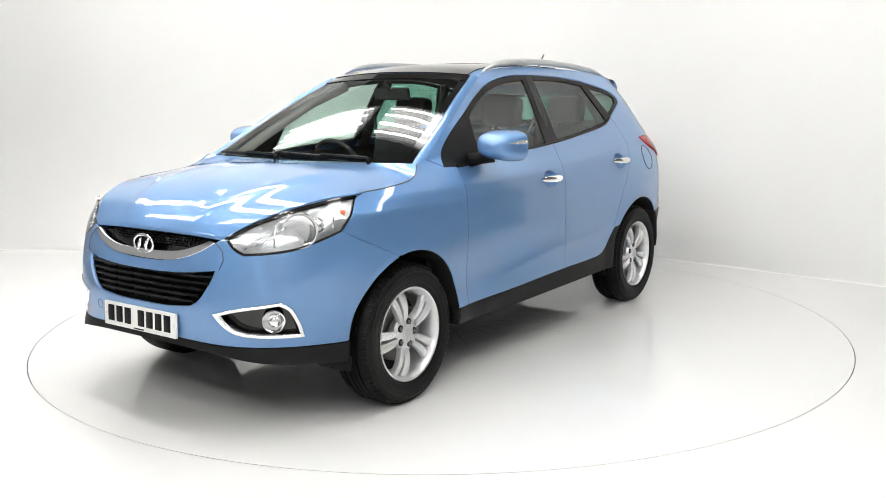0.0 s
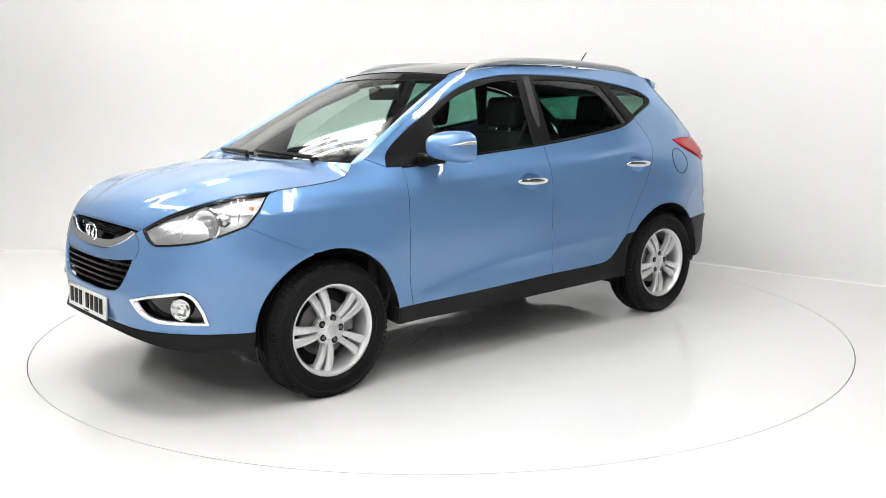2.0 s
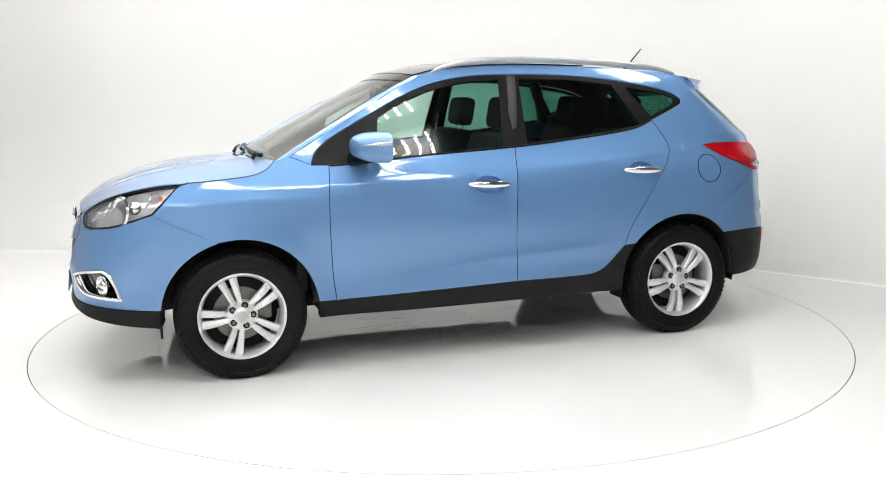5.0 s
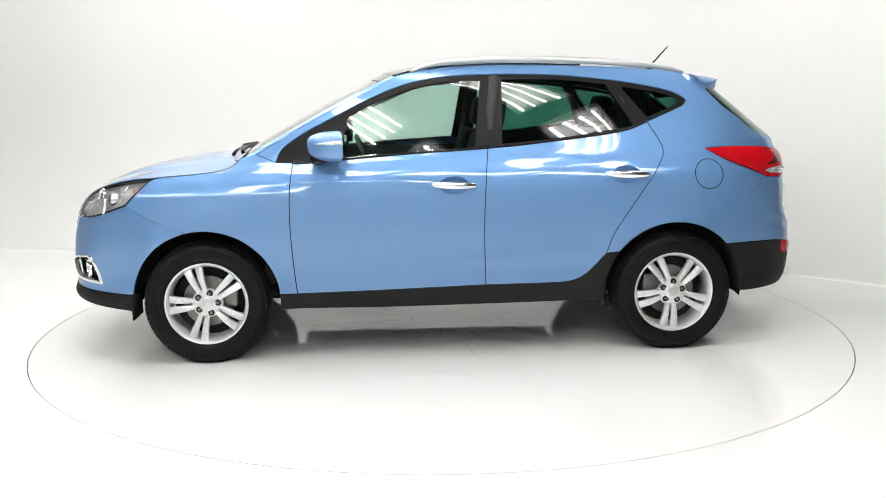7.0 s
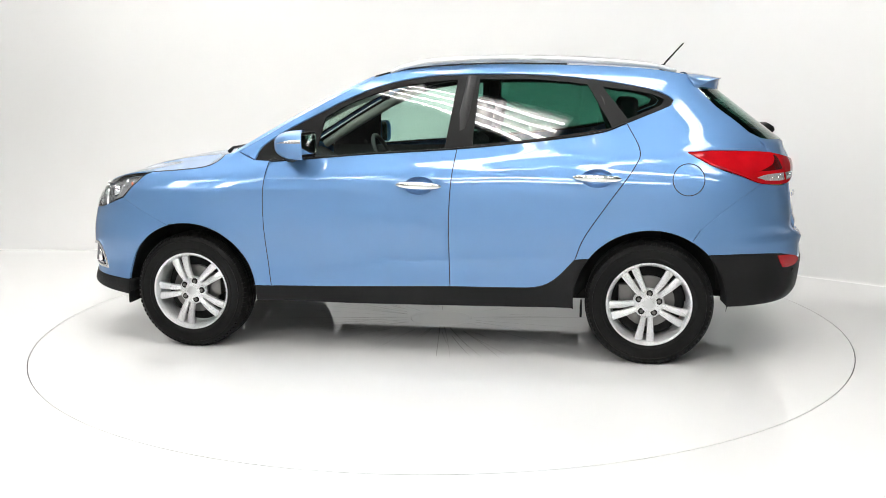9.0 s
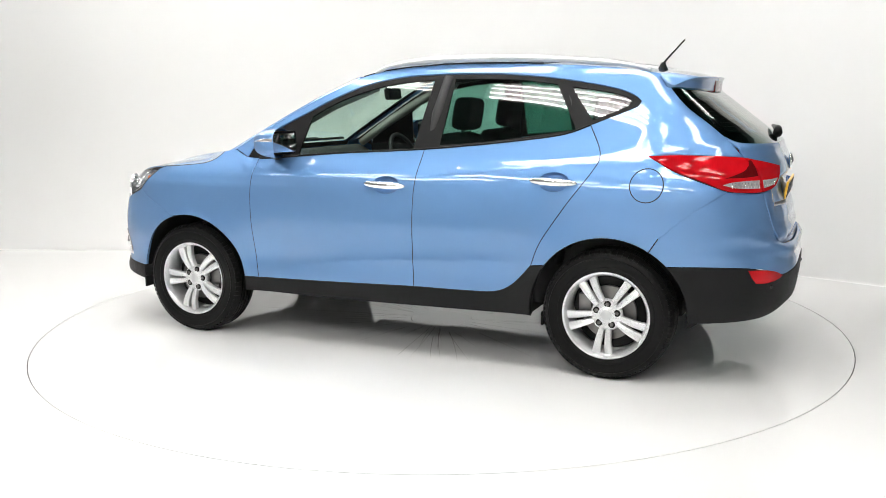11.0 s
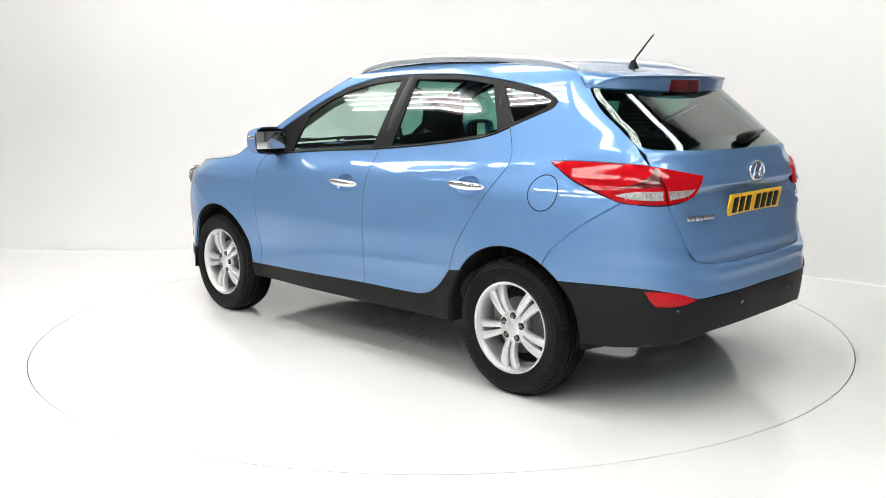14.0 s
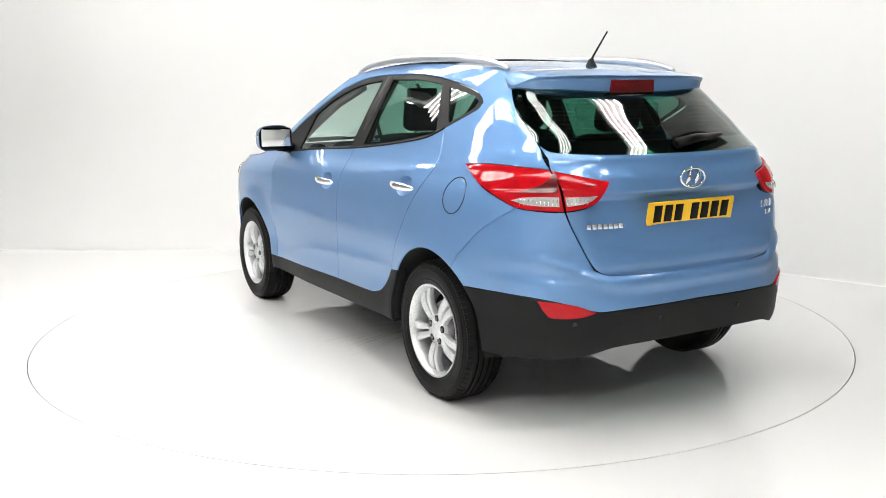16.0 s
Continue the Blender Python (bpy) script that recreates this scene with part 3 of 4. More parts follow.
            return px, sign * (side_y(px, pz) - 0.001 - 0.048 * (1 - r ** 4)), pz
        grid("handle_cup", cup, 32, 10, M_PAINT, d)
    return f


for s in (1, -1):
    flank_parts(s)

# nose, as (unrolled place, height)
GRILLE_TOP = [(0.0, 0.880), (0.1, 0.880), (0.19, 0.878), (0.25, 0.866), (0.29, 0.848)]
CHROME_LOW = [(0.0, 0.752), (0.10, 0.756), (0.175, 0.770), (0.246, 0.806), (0.29, 0.848)]
LAMP_INNER = [(0.29, 0.848), (0.316, 0.866), (0.348, 0.824), (0.38, 0.800)]
LAMP_UNDER = [(0.38, 0.800), (0.441, 0.805), (0.514, 0.819), (0.571, 0.845), (from_x(1.735, 0.885, True), 0.885)]
BLACK_F = [(from_x(1.72, 0.392, True), 0.392), (0.62, 0.393), (0.498, 0.399), (0.325, 0.406), (0.169, 0.418), (0.0, 0.420)]
LOW_GRILLE = mirrored(outline(unroll([(0.0, 0.702), (0.10, 0.704), (0.207, 0.713), (0.305, 0.731)]), unroll([(0.305, 0.731), (0.295, 0.683), (0.263, 0.605), (0.229, 0.573)]), unroll([(0.229, 0.573), (0.122, 0.559), (0.0, 0.557)])))
FOG = outline(unroll([(0.312, 0.546), (0.384, 0.574), (0.458, 0.591), (0.495, 0.598)]), unroll([(0.495, 0.598), (0.525, 0.572), (0.548, 0.505), (0.556, 0.440)]), unroll([(0.556, 0.440), (0.484, 0.443), (0.394, 0.453), (0.348, 0.485), (0.312, 0.546)]))
UPPER_GRILLE = mirrored(outline(unroll(GRILLE_TOP), unroll(CHROME_LOW[::-1])))
HEAD = outline(unroll([(0.316, 0.868), (0.343, 0.897), (0.407, 0.950), (0.498, 0.992), (0.603, 1.020), (from_x(1.545, 1.034, True), 1.034)]),
               unroll([(from_x(1.545, 1.034, True), 1.034), (from_x(1.60, 1.018, True), 1.018), (from_x(1.648, 0.973, True), 0.973), (from_x(1.735, 0.886, True), 0.886)]),
               unroll([(from_x(1.735, 0.886, True), 0.886), (0.571, 0.846), (0.514, 0.820), (0.441, 0.806), (0.38, 0.801)]),
               unroll([(0.38, 0.801), (0.348, 0.825), (0.316, 0.868)]))
flip = lambda line: [Vector((-p.x, p.y)) for p in line]


def nose_parts():
    arch_f = [(from_x(p.x, p.y, True), p.y) for p in FRONT_ARCH(A_BUMP_F, 8)]
    half_line = outline(unroll(CHROME_LOW), unroll(LAMP_INNER), unroll(LAMP_UNDER), unroll([(from_x(x, z, True), z) for x, z in BUMPER_F[::-1]]), unroll(arch_f), unroll(BLACK_F))
    bumper = skin("front_bumper", mirrored(half_line), nose, M_PAINT, car, "blue front bumper", holes=[LOW_GRILLE, FOG, flip(FOG)], edge=0.02)
    low = [(0.0, 0.386), (0.20, 0.382), (0.33, 0.364), (0.45, 0.334), (0.58, 0.310), (from_x(1.722, 0.300, True), 0.300)]
    lip = outline(unroll(low), unroll([low[-1], BLACK_F[0]]), unroll(BLACK_F))
    skin("lower_lip", mirrored(lip), nose, M_CLAD, bumper, "black plastic lower bumper lip", edge=0.10, lift=0.004)
    for sg in (1, -1):
        strip("panel_gap", spline([(sg * t * ACROSS, z) for t, z in ((0.292, 0.846), (0.318, 0.815), (0.326, 0.78), (0.318, 0.738))]), nose, 0.0022, M_SEAM, bumper)
    strip("tow_cover", [Vector((-0.235 * ACROSS + 0.022 * math.cos(a), 0.498 + 0.022 * math.sin(a))) for a in (2 * math.pi * i / 24 for i in range(25))], nose, 0.0015, M_SEAM, bumper)
    # upper grille: black mesh, chrome smile and badge
    back = skin("upper_grille", UPPER_GRILLE, nose, M_PIANO, car, "black upper grille with chrome trim", lift=-0.035, edge=0.0, gap=-0.012)
    inner = unroll([(0.0, 0.792), (0.09, 0.794), (0.165, 0.803), (0.225, 0.826), (0.272, 0.852)])
    smile = mirrored(outline(unroll(CHROME_LOW), unroll([(0.29, 0.848), (0.272, 0.854)]), inner[::-1]))
    skin("chrome_bar", smile, nose, M_CHROME, back, "chrome grille bar", edge=0.03, lift=0.004, gap=0.001, step=0.02)
    for i in range(5):
        z = 0.822 + 0.011 * i
        w = 0.16 + 0.014 * i
        tube("grille_bar", [nose(ACROSS * w * (k / 8 - 1), z) + Vector((-0.022, 0, 0)) for k in range(17)], 0.0028, M_TRIM, back, sides=6)
    for i in range(26):
        t = (i - 12.5) / 12.5 * 0.2
        tube("grille_bar", [nose(ACROSS * t, 0.82) + Vector((-0.021, 0, 0)), nose(ACROSS * t, 0.868) + Vector((-0.021, 0, 0))], 0.0022, M_TRIM, back, sides=5)
    badge("badge", car, Vector((NOSE(0.815) + 0.004, 0, 0.815)), 1, 0.068, 0.040, 12)
    # lower grille
    back = skin("lower_grille", LOW_GRILLE, nose, M_DARK, car, "black slatted lower grille", lift=-0.07, edge=0, gap=-0.02)
    for i in range(5):
        z = 0.583 + 0.028 * i
        w = 0.235 + 0.016 * i

        def slat(u, v, z=z, w=w):
            p = nose(ACROSS * w * (2 * u - 1), z + 0.004)
            return p.x - 0.012 - 0.045 * v, p.y, z + 0.011 - 0.006 * v
        grid("slat", slat, 30, 3, M_TRIM, back, "black slat", thick=0.010)
    for i in range(-2, 3):
        tube("upright", [nose(ACROSS * 0.09 * i, 0.56) + Vector((-0.05, 0, 0)), nose(ACROSS * 0.09 * i, 0.71) + Vector((-0.05, 0, 0))], 0.006, M_TRIM, back, sides=6)
    # fog lamps and headlights
    for sg in (1, -1):
        line = FOG if sg > 0 else flip(FOG)
        pit = skin("fog_lamp", line, nose, M_PIANO, car, "fog lamp in a black recess with chrome surround", lift=-0.05, edge=0, gap=-0.01)
        skin("chrome_surround", line, nose, M_CHROME, pit, "chrome surround", holes=[inset(line, 0.012)], lift=0.005, edge=0.035, gap=0.0, step=0.01)
        c = nose(sg * 0.476 * ACROSS, 0.514)
        ax = Vector((0.92, sg * 0.38, 0)).normalized()
        lamp_bowl(pit, c - ax * 0.015, ax, 0.048)
        line = HEAD if sg > 0 else flip(HEAD)
        box = skin("headlight", line, nose, M_PIANO, car, "clear headlight with chrome reflectors", holes=[inset(line, 0.008)], lift=0.0, edge=0.018, gap=0.001, step=0.015)
        skin("reflector", inset(line, 0.005), nose, M_REFLECT, box, "bright lamp reflector", lift=-0.020, edge=0, step=0.012)
        skin("lens", inset(line, 0.012), nose, M_LENS, box, "clear lens", lift=0.001, edge=0, gap=0.0)
        ax = Vector((0.88, sg * 0.45, 0.12)).normalized()
        c = nose(sg * 0.515 * ACROSS, 0.898)
        turned(lathe("bowl", [(0.0, -0.009), (0.03, -0.0085), (0.058, -0.006), (0.070, 0.0), (0.073, 0.005), (0.077, 0.005), (0.080, -0.006)], M_CHROME, box, "round chrome lamp bowl", n=40, axis="z"), c - ax * 0.010, ax)
        c = nose(sg * 0.552 * ACROSS, 0.915)
        turned(lathe("projector", [(0.0, 0.012), (0.014, 0.010), (0.026, 0.003), (0.030, -0.004), (0.033, -0.002), (0.036, -0.010), (0.036, -0.03)], M_MIRROR, box, "round projector lens", n=32, axis="z"), c - ax * 0.012, ax)
        for k in range(5):
            t = 0.375 + 0.014 * k
            line_k = [nose(sg * (t + 0.012 * j) * ACROSS, 0.822 + 0.012 * k * 0.6 + 0.020 * j) - Vector((0.017, 0, 0)) for j in range(4)]
            tube("reflector_rib", line_k, 0.002, M_CHROME, box, sides=6)
        for t0, z0, t1, z1 in ((0.455, 0.83, 0.44, 0.935), (0.60, 0.90, 0.585, 0.985)):
            tube("lamp_divider", [nose(sg * (t0 + (t1 - t0) * k / 4) * ACROSS, z0 + (z1 - z0) * k / 4) - Vector((0.016, 0, 0)) for k in range(5)], 0.0035, M_CHROME, box, sides=6)
        c = nose(sg * 0.632 * ACROSS, 0.962)
        block("indicator", (0.028, 0.012, 0.020), c - Vector((0.010, sg * 0.018, 0)), M_ORANGE, box, "amber indicator bulb", bevel=0.005, turn=(0, 0, -sg * 65))


def turned(ob, at, ax):
    ob.matrix_local = Matrix.Translation(at) @ Vector((0, 0, 1)).rotation_difference(ax).to_matrix().to_4x4()
    return ob


def lamp_bowl(parent, at, ax, r):
    turned(lathe("bowl", [(r * 0.25, -r * 0.75), (r * 0.7, -r * 0.5), (r * 0.95, -0.006), (r * 0.97, 0.004), (r, 0.008), (r * 1.06, 0.004), (r * 1.1, -0.01)], M_CHROME, parent, "chrome lamp bowl", n=36, axis="z"), at, ax)
    turned(lathe("projector", [(0.0, r * 0.16), (r * 0.3, r * 0.12), (r * 0.52, -r * 0.04), (r * 0.6, -r * 0.2), (r * 0.6, -r * 0.6)], M_MIRROR, parent, "round projector lens", n=28, axis="z"), at, ax)


def badge(name, parent, at, way, rx, rz, lean):
    """An oval chrome ring with a plain slanted shape in it."""
    ring = [(at.x + way * 0.006, at.y + rx * math.cos(a), at.z + rz * math.sin(a)) for a in (2 * math.pi * i / 36 for i in range(37))]
    ob = tube(name, ring, 0.0065, M_CHROME, parent, "oval chrome badge", sides=8, ends=False)
    lathe_pts = [(at.x, at.y + rx * 0.97 * math.cos(a), at.z + rz * 0.97 * math.sin(a)) for a in (2 * math.pi * i / 36 for i in range(36))]
    mesh_of("badge_field", lathe_pts, [tuple(range(36))], M_TRIM if way > 0 else M_PAINT, ob, smooth=False)
    d = -way
    for o in (-0.42, 0.42):
        tube("badge_bar", [(at.x + way * 0.005, at.y + d * -1 * rx * (o - 0.18), at.z - rz * 0.72), (at.x + way * 0.009, at.y + d * -1 * rx * o * 0.8, at.z), (at.x + way * 0.005, at.y + d * -1 * rx * (o + 0.18), at.z + rz * 0.72)], [0.005, 0.012, 0.005], M_CHROME, ob, sides=6)
    return ob


nose_parts()

# ---- hood, screen, roof ----
HOOD_EDGE = [tuple(nose(t * ACROSS, z + 0.004)) for t, z in ((0.300, 0.866), (0.318, 0.872), (0.343, 0.899), (0.407, 0.952), (0.498, 0.994), (0.603, 1.022))] + [(x, side_y(x, z), z) for x, z in HOOD_SIDE]
HOOD_MID = curve([(1.13, 1.132), (1.28, 1.127), (1.45, 1.108), (1.62, 1.075), (1.77, 1.040), (1.94, 0.985), (2.05, 0.932), (2.112, 0.886)])


def along(line, t):
    n = len(line) - 1
    i = min(n - 1, int(t * n))
    return line[i].lerp(line[i + 1], t * n - i)


def even(pts, n=60):
    """Points at even steps along a smooth line."""
    fine = spline(pts, 0.004)
    acc = [0.0]
    for a, b in zip(fine, fine[1:]):
        acc.append(acc[-1] + (b - a).length)
    out, k = [], 0
    for i in range(n + 1):
        s = acc[-1] * i / n
        while k < len(acc) - 2 and acc[k + 1] < s:
            k += 1
        out.append(fine[k].lerp(fine[k + 1], min(1, (s - acc[k]) / max(1e-9, acc[k + 1] - acc[k]))))
    return out


def hood():
    edge = even(HOOD_EDGE)

    def f(u, v):
        e = along(edge, v)
        xm = 2.112 - (2.112 - 1.15) * (v ** 1.05)
        s = 2 * u - 1
        a = abs(s)
        k = 1 - a ** 2.3
        x = e.x + (xm - e.x) * (1 - a ** 2)
        z = e.z + (HOOD_MID(xm) - e.z) * k
        # the raised middle between two creases
        c = 0.62 - 0.10 * (1 - v)
        z += 0.016 * math.sin(math.pi * min(1, v * 1.15)) * (1 / (1 + math.exp((a - c) * 30)) - (1 - a) * 0.2)
        # a sharper pair of lines nearer the middle
        c = 0.30 + 0.06 * (1 - v)
        z -= 0.005 * math.sin(math.pi * min(1, v * 1.1)) * math.exp(-((a - c) / 0.13) ** 2)
        return x, e.y * s, z
    grid("hood", f, 128, 56, M_PAINT, car, "blue bonnet with raised creases", thick=0.012)


def windscreen():
    def edge(v):
        p = along(SCREEN, v)
        y = side_y(p.x, p.y)
        return Vector((p.x + 0.012, y - 0.052, p.y + 0.004))
    global SCREEN
    SCREEN = even([Vector(p) for p in [(1.085, 1.120)] + SCREEN_SIDE[:4]], 40)

    def f(u, v, drop=0.0):
        e, s = edge(v), 2 * u - 1
        return e.x + (0.085 - 0.025 * v) * (1 - s * s), e.y * s, e.z + (0.004 + 0.016 * v) * (1 - s * s) - drop
    ob = grid("windscreen", f, 32, 24, M_CLEAR, car, "clear laminated windscreen")
    ob.visible_shadow = False

    def band(u, v):
        p = Vector(f(u, 0.93 + 0.075 * v))
        return p.x + 0.004, p.y, p.z + 0.003
    grid("screen_band", band, 32, 3, M_PIANO, car, "black band along the top of the windscreen", thick=0.003)
    for sg in (0, 1):
        def frit(u, v, sg=sg):
            w = 0.035 * u
            p = Vector(f(1 - w if sg else w, v))
            return p.x, p.y, p.z + 0.001
        grid("screen_border", frit, 2, 24, M_PIANO, car, thick=0.002)

    for sg in (1, -1):
        def cover(u, v, sg=sg):
            p = along(SCREEN, v)
            a, e = Vector((p.x, side_y(p.x, p.y), p.y)), edge(v)
            q = a.lerp(e, u) + Vector((0.012, 0, 0.008)) * math.sin(math.pi * u)
            return q.x, sg * q.y, q.z
        grid("pillar_cover", cover, 6, 28, M_PAINT, car, "blue windscreen pillar")

    # cowl between bonnet and glass
    def cowl(u, v):
        a, s = Vector(f(u, 0.0)), 2 * u - 1
        h = Vector((1.10 + 0.045 * (1 - s * s), s * 0.70, 1.124 - 0.006 * (1 - s * s)))
        p = h.lerp(Vector((a.x - 0.03, a.y * 0.93, a.z + 0.012)), v)
        return p.x, p.y, p.z - 0.018 * math.sin(math.pi * v) - 0.004
    grid("cowl", cowl, 30, 6, M_CLAD, car, "black plastic cowl under the windscreen", thick=0.004)
    for y0, y1 in ((0.52, -0.12), (-0.12, -0.68)):
        us = [(0.5 + y / 1.5) for y in (y0, y1)]
        line = []
        for k in range(9):
            u = us[0] + (us[1] - us[0]) * k / 8
            p = Vector(f(1 - (1 - u), 0.018 + 0.03 * k / 8 * (1 if y0 > 0 else 0.6)))
            line.append(p + Vector((0.012, 0, 0.012)))
        arm = tube("wiper", line, 0.010, M_TRIM, car, "black windscreen wiper", sides=6)
        tube("wiper_arm", [line[0] + Vector((0.05, 0.03, -0.012)), line[0] + Vector((0.035, 0.0, 0.012)), line[4] + Vector((0.012, 0, 0.012))], [0.012, 0.009, 0.006], M_TRIM, arm, sides=6)


def roof():
    def f(u, v, lift=0.0):
        x = 0.245 - v * (0.245 + 1.53)
        zr = curve([(-1.53, 1.562), (-1.26, 1.602), (-0.90, 1.625), (-0.40, 1.636), (-0.10, 1.625), (0.10, 1.604), (0.245, 1.570)])(x)
        s = 2 * u - 1
        y = side_y(x, zr)
        return x + 0.058 * (1 - s * s) * max(0, 1 - v * 4), y * s, zr + (0.030 - 0.012 * v) * (1 - s * s) + lift
    grid("roof", f, 30, 40, M_PAINT, car, "blue roof panel", thick=0.01)

    def pano(u, v):
        return f(0.06 + 0.88 * u, -0.004 + 0.62 * v, 0.007)
    grid("glass_roof", pano, 24, 26, M_PIANO, car, "black panoramic glass roof", thick=0.006)

    def split(u, v):
        return f(0.06 + 0.88 * u, 0.265 + 0.012 * v, 0.008)
    grid("roof_seal", split, 24, 2, M_TRIM, car, thick=0.004)

    def liner(u, v):
        p = f(0.03 + 0.94 * u, 0.06 + 0.9 * v)
        return p[0], p[1], p[2] - 0.035
    grid("headliner", liner, 12, 12, M_LINER, car, "pale grey headliner", thick=0.01)
    for sg in (1, -1):
        pts = [(0.16, 0.545, 1.592), (0.10, 0.545, 1.622), (-0.06, 0.535, 1.652), (-0.40, 0.525, 1.668), (-0.85, 0.523, 1.658), (-1.20, 0.525, 1.632), (-1.36, 0.528, 1.610), (-1.45, 0.53, 1.582)]
        line = even([Vector((x, sg * y, z)) for x, y, z in pts], 50)
        rs = [0.010 + 0.010 * min(1, 6 * min(i, 50 - i) / 50) for i in range(51)]
        tube("roof_rail", line, rs, M_RAIL, car, "brushed silver roof rail", sides=10)
    base = lathe("antenna", [(0.0, 0.045), (0.012, 0.043), (0.022, 0.02), (0.032, 0.0), (0.034, -0.012)], M_TRIM, car, "short black whip antenna", n=20, axis="z")
    base.location = (-1.412, 0, 1.595)
    tube("whip", [(0, 0, 0.03), (-0.015, 0, 0.055), (-0.118, 0, 0.168)], [0.007, 0.0055, 0.004], M_TRIM, base, sides=8)


hood()
windscreen()
roof()

# ---- tail ----
G1 = from_x(-1.94, 1.148, False)
G2 = from_x(-1.885, 0.988, False)
GATE_EDGE = [(0.506, 1.228), (0.476, 1.148), (0.437, 1.033), (0.416, 0.915), (0.378, 0.794), (0.355, 0.728)]
GATE_LOW = [(0.355, 0.728), (0.335, 0.706), (0.29, 0.697), (0.186, 0.691), (0.0, 0.689)]
GLASS_EDGE = [(from_x(x, z, False), z) for x, z in GATE_SIDE[2:6]]
GLASS_LOW = [GLASS_EDGE[-1], (GLASS_EDGE[-1][0] - 0.022, 1.228), (0.45, 1.217), (0.269, 1.209), (0.0, 1.207)]
TAIL_LAMP_OUT = [(from_x(-1.50, 1.155, False), 1.155), (from_x(-1.65, 1.162, False), 1.162), (0.568, 1.156), (G1 + 0.001, 1.147)]
TAIL_LAMP_LOW = [(0.4335, 0.975), (0.477, 0.975), (G2, 0.987), (from_x(-1.79, 1.024, False), 1.024), (from_x(-1.637, 1.082, False), 1.082), (from_x(-1.50, 1.155, False), 1.155)]
BLACK_R = [(from_x(-1.64, 0.615, False), 0.615), (0.601, 0.615), (0.511, 0.606), (0.44, 0.585), (0.369, 0.553), (0.263, 0.558), (0.0, 0.563)]


def tail_parts():
    glass_line = mirrored(outline(unroll([(0.0, 1.515), (0.3, 1.510), (GLASS_EDGE[0][0] - 0.06, 1.492), GLASS_EDGE[0]]), unroll(GLASS_EDGE), unroll(GLASS_LOW)))
    # blue tailgate below the glass, with a recess for the plate
    inner_lamp = unroll([(G1 - 0.002, 1.145), (0.387, 1.113), (0.325, 1.096)])
    lamp_in_low = unroll([(0.325, 1.096), (0.334, 1.05), (0.350, 1.012), (0.375, 0.990), (0.4305, 0.975)])
    lamp_gate = outline(inner_lamp, lamp_in_low, unroll([(0.4305, 0.975), (0.4505, 1.06), (G1 - 0.002, 1.145)]))

    def recess(q, z):
        """The hollow that holds the plate, under a sharp brow."""
        k = 1 / (1 + math.exp((abs(q) - 0.50) * 60))
        d = 1 / (1 + math.exp(min(60, (z - 1.035) * 320))) * min(1, max(0, (z - 0.82) / 0.15))
        return -0.034 * k * d + 0.014 * math.exp(-((z - 0.745) / 0.035) ** 2)
    gate_line = mirrored(outline(unroll(GLASS_LOW[::-1]), unroll([GLASS_EDGE[-1], (from_x(-1.884, 1.218, False), 1.218)]), unroll([(from_x(-1.884, 1.218, False), 1.218), (G1 - 0.002, 1.145)]), inner_lamp, lamp_in_low, unroll([(0.4305, 0.975), (0.416, 0.915), (0.378, 0.794), (0.355, 0.728)]), unroll(GATE_LOW)))
    gate = skin("tailgate", gate_line, tail, M_PAINT, car, "blue tailgate with a plate recess", step=0.014, bulge=recess)
    skin("rear_glass", glass_line, tail, M_PRIVACY, gate, "dark tinted rear window", edge=0, gap=-0.006, lift=0.002)
    skin("glass_border", glass_line, tail, M_PIANO, gate, "black border of the rear window", holes=[inset(glass_line, 0.045)], edge=0.01, gap=-0.008, lift=-0.004)
    half_line = outline(unroll(GATE_LOW[::-1]), unroll([(0.355, 0.728), (0.378, 0.794), (0.416, 0.915), (0.4325, 0.975)]), unroll([(0.4325, 0.975), (0.477, 0.975), (G2, 0.988)]), unroll([(G2, 0.988), (from_x(-1.72, 0.875, False), 0.875), (from_x(-1.577, 0.754, False), 0.754)]), unroll([(from_x(p.x, p.y, False), p.y) for p in REAR_ARCH(A_BUMP_R, 137.5)]), unroll(BLACK_R))

    def ledge(q, z):
        # the fold climbs towards the corners and fades out on the flank
        zc = 0.670 + 0.095 * min(1.0, max(0.0, (abs(q) - 0.44) / 0.26))
        return 0.018 * math.exp(-((z - zc) / 0.032) ** 2) / (1 + math.exp((abs(q) - 0.72) * 22))
    bumper = skin("rear_bumper", mirrored(half_line), tail, M_PAINT, car, "blue rear bumper", step=0.018, bulge=ledge, edge=0.02)
    low = [(0.0, 0.400), (0.2, 0.398), (0.31, 0.39), (0.37, 0.366), (0.442, 0.342), (0.595, 0.330), (from_x(-1.725, 0.332, False), 0.332)]
    black = outline(unroll(low), unroll([(from_x(p.x, p.y, False), p.y) for p in REAR_ARCH(180.5, 137.5)]), unroll(BLACK_R))
    skin("lower_bumper", mirrored(black), tail, M_CLAD, bumper, "black plastic lower rear bumper", edge=0.10, lift=0.004, step=0.025)
    for t in (0.43, 0.17, -0.17, -0.43):
        p = tail(t * ACROSS, 0.502)
        n = Vector((p.x + 1.2, p.y * 0.9, 0)).normalized()
        turned(lathe("parking_sensor", [(0.0, 0.008), (0.008, 0.008), (0.011, 0.005), (0.011, -0.002)], M_PIANO, bumper, "round parking sensor", n=16, axis="z"), p, n)
    for sg in (1, -1):
        fl = (lambda l: l) if sg > 0 else flip
        refl = outline(unroll([(0.520, 0.600), (0.472, 0.597), (0.42, 0.584), (0.372, 0.552)]), unroll([(0.372, 0.552), (0.41, 0.532), (0.46, 0.524), (0.495, 0.528)]), unroll([(0.495, 0.528), (0.510, 0.56), (0.520, 0.600)]))
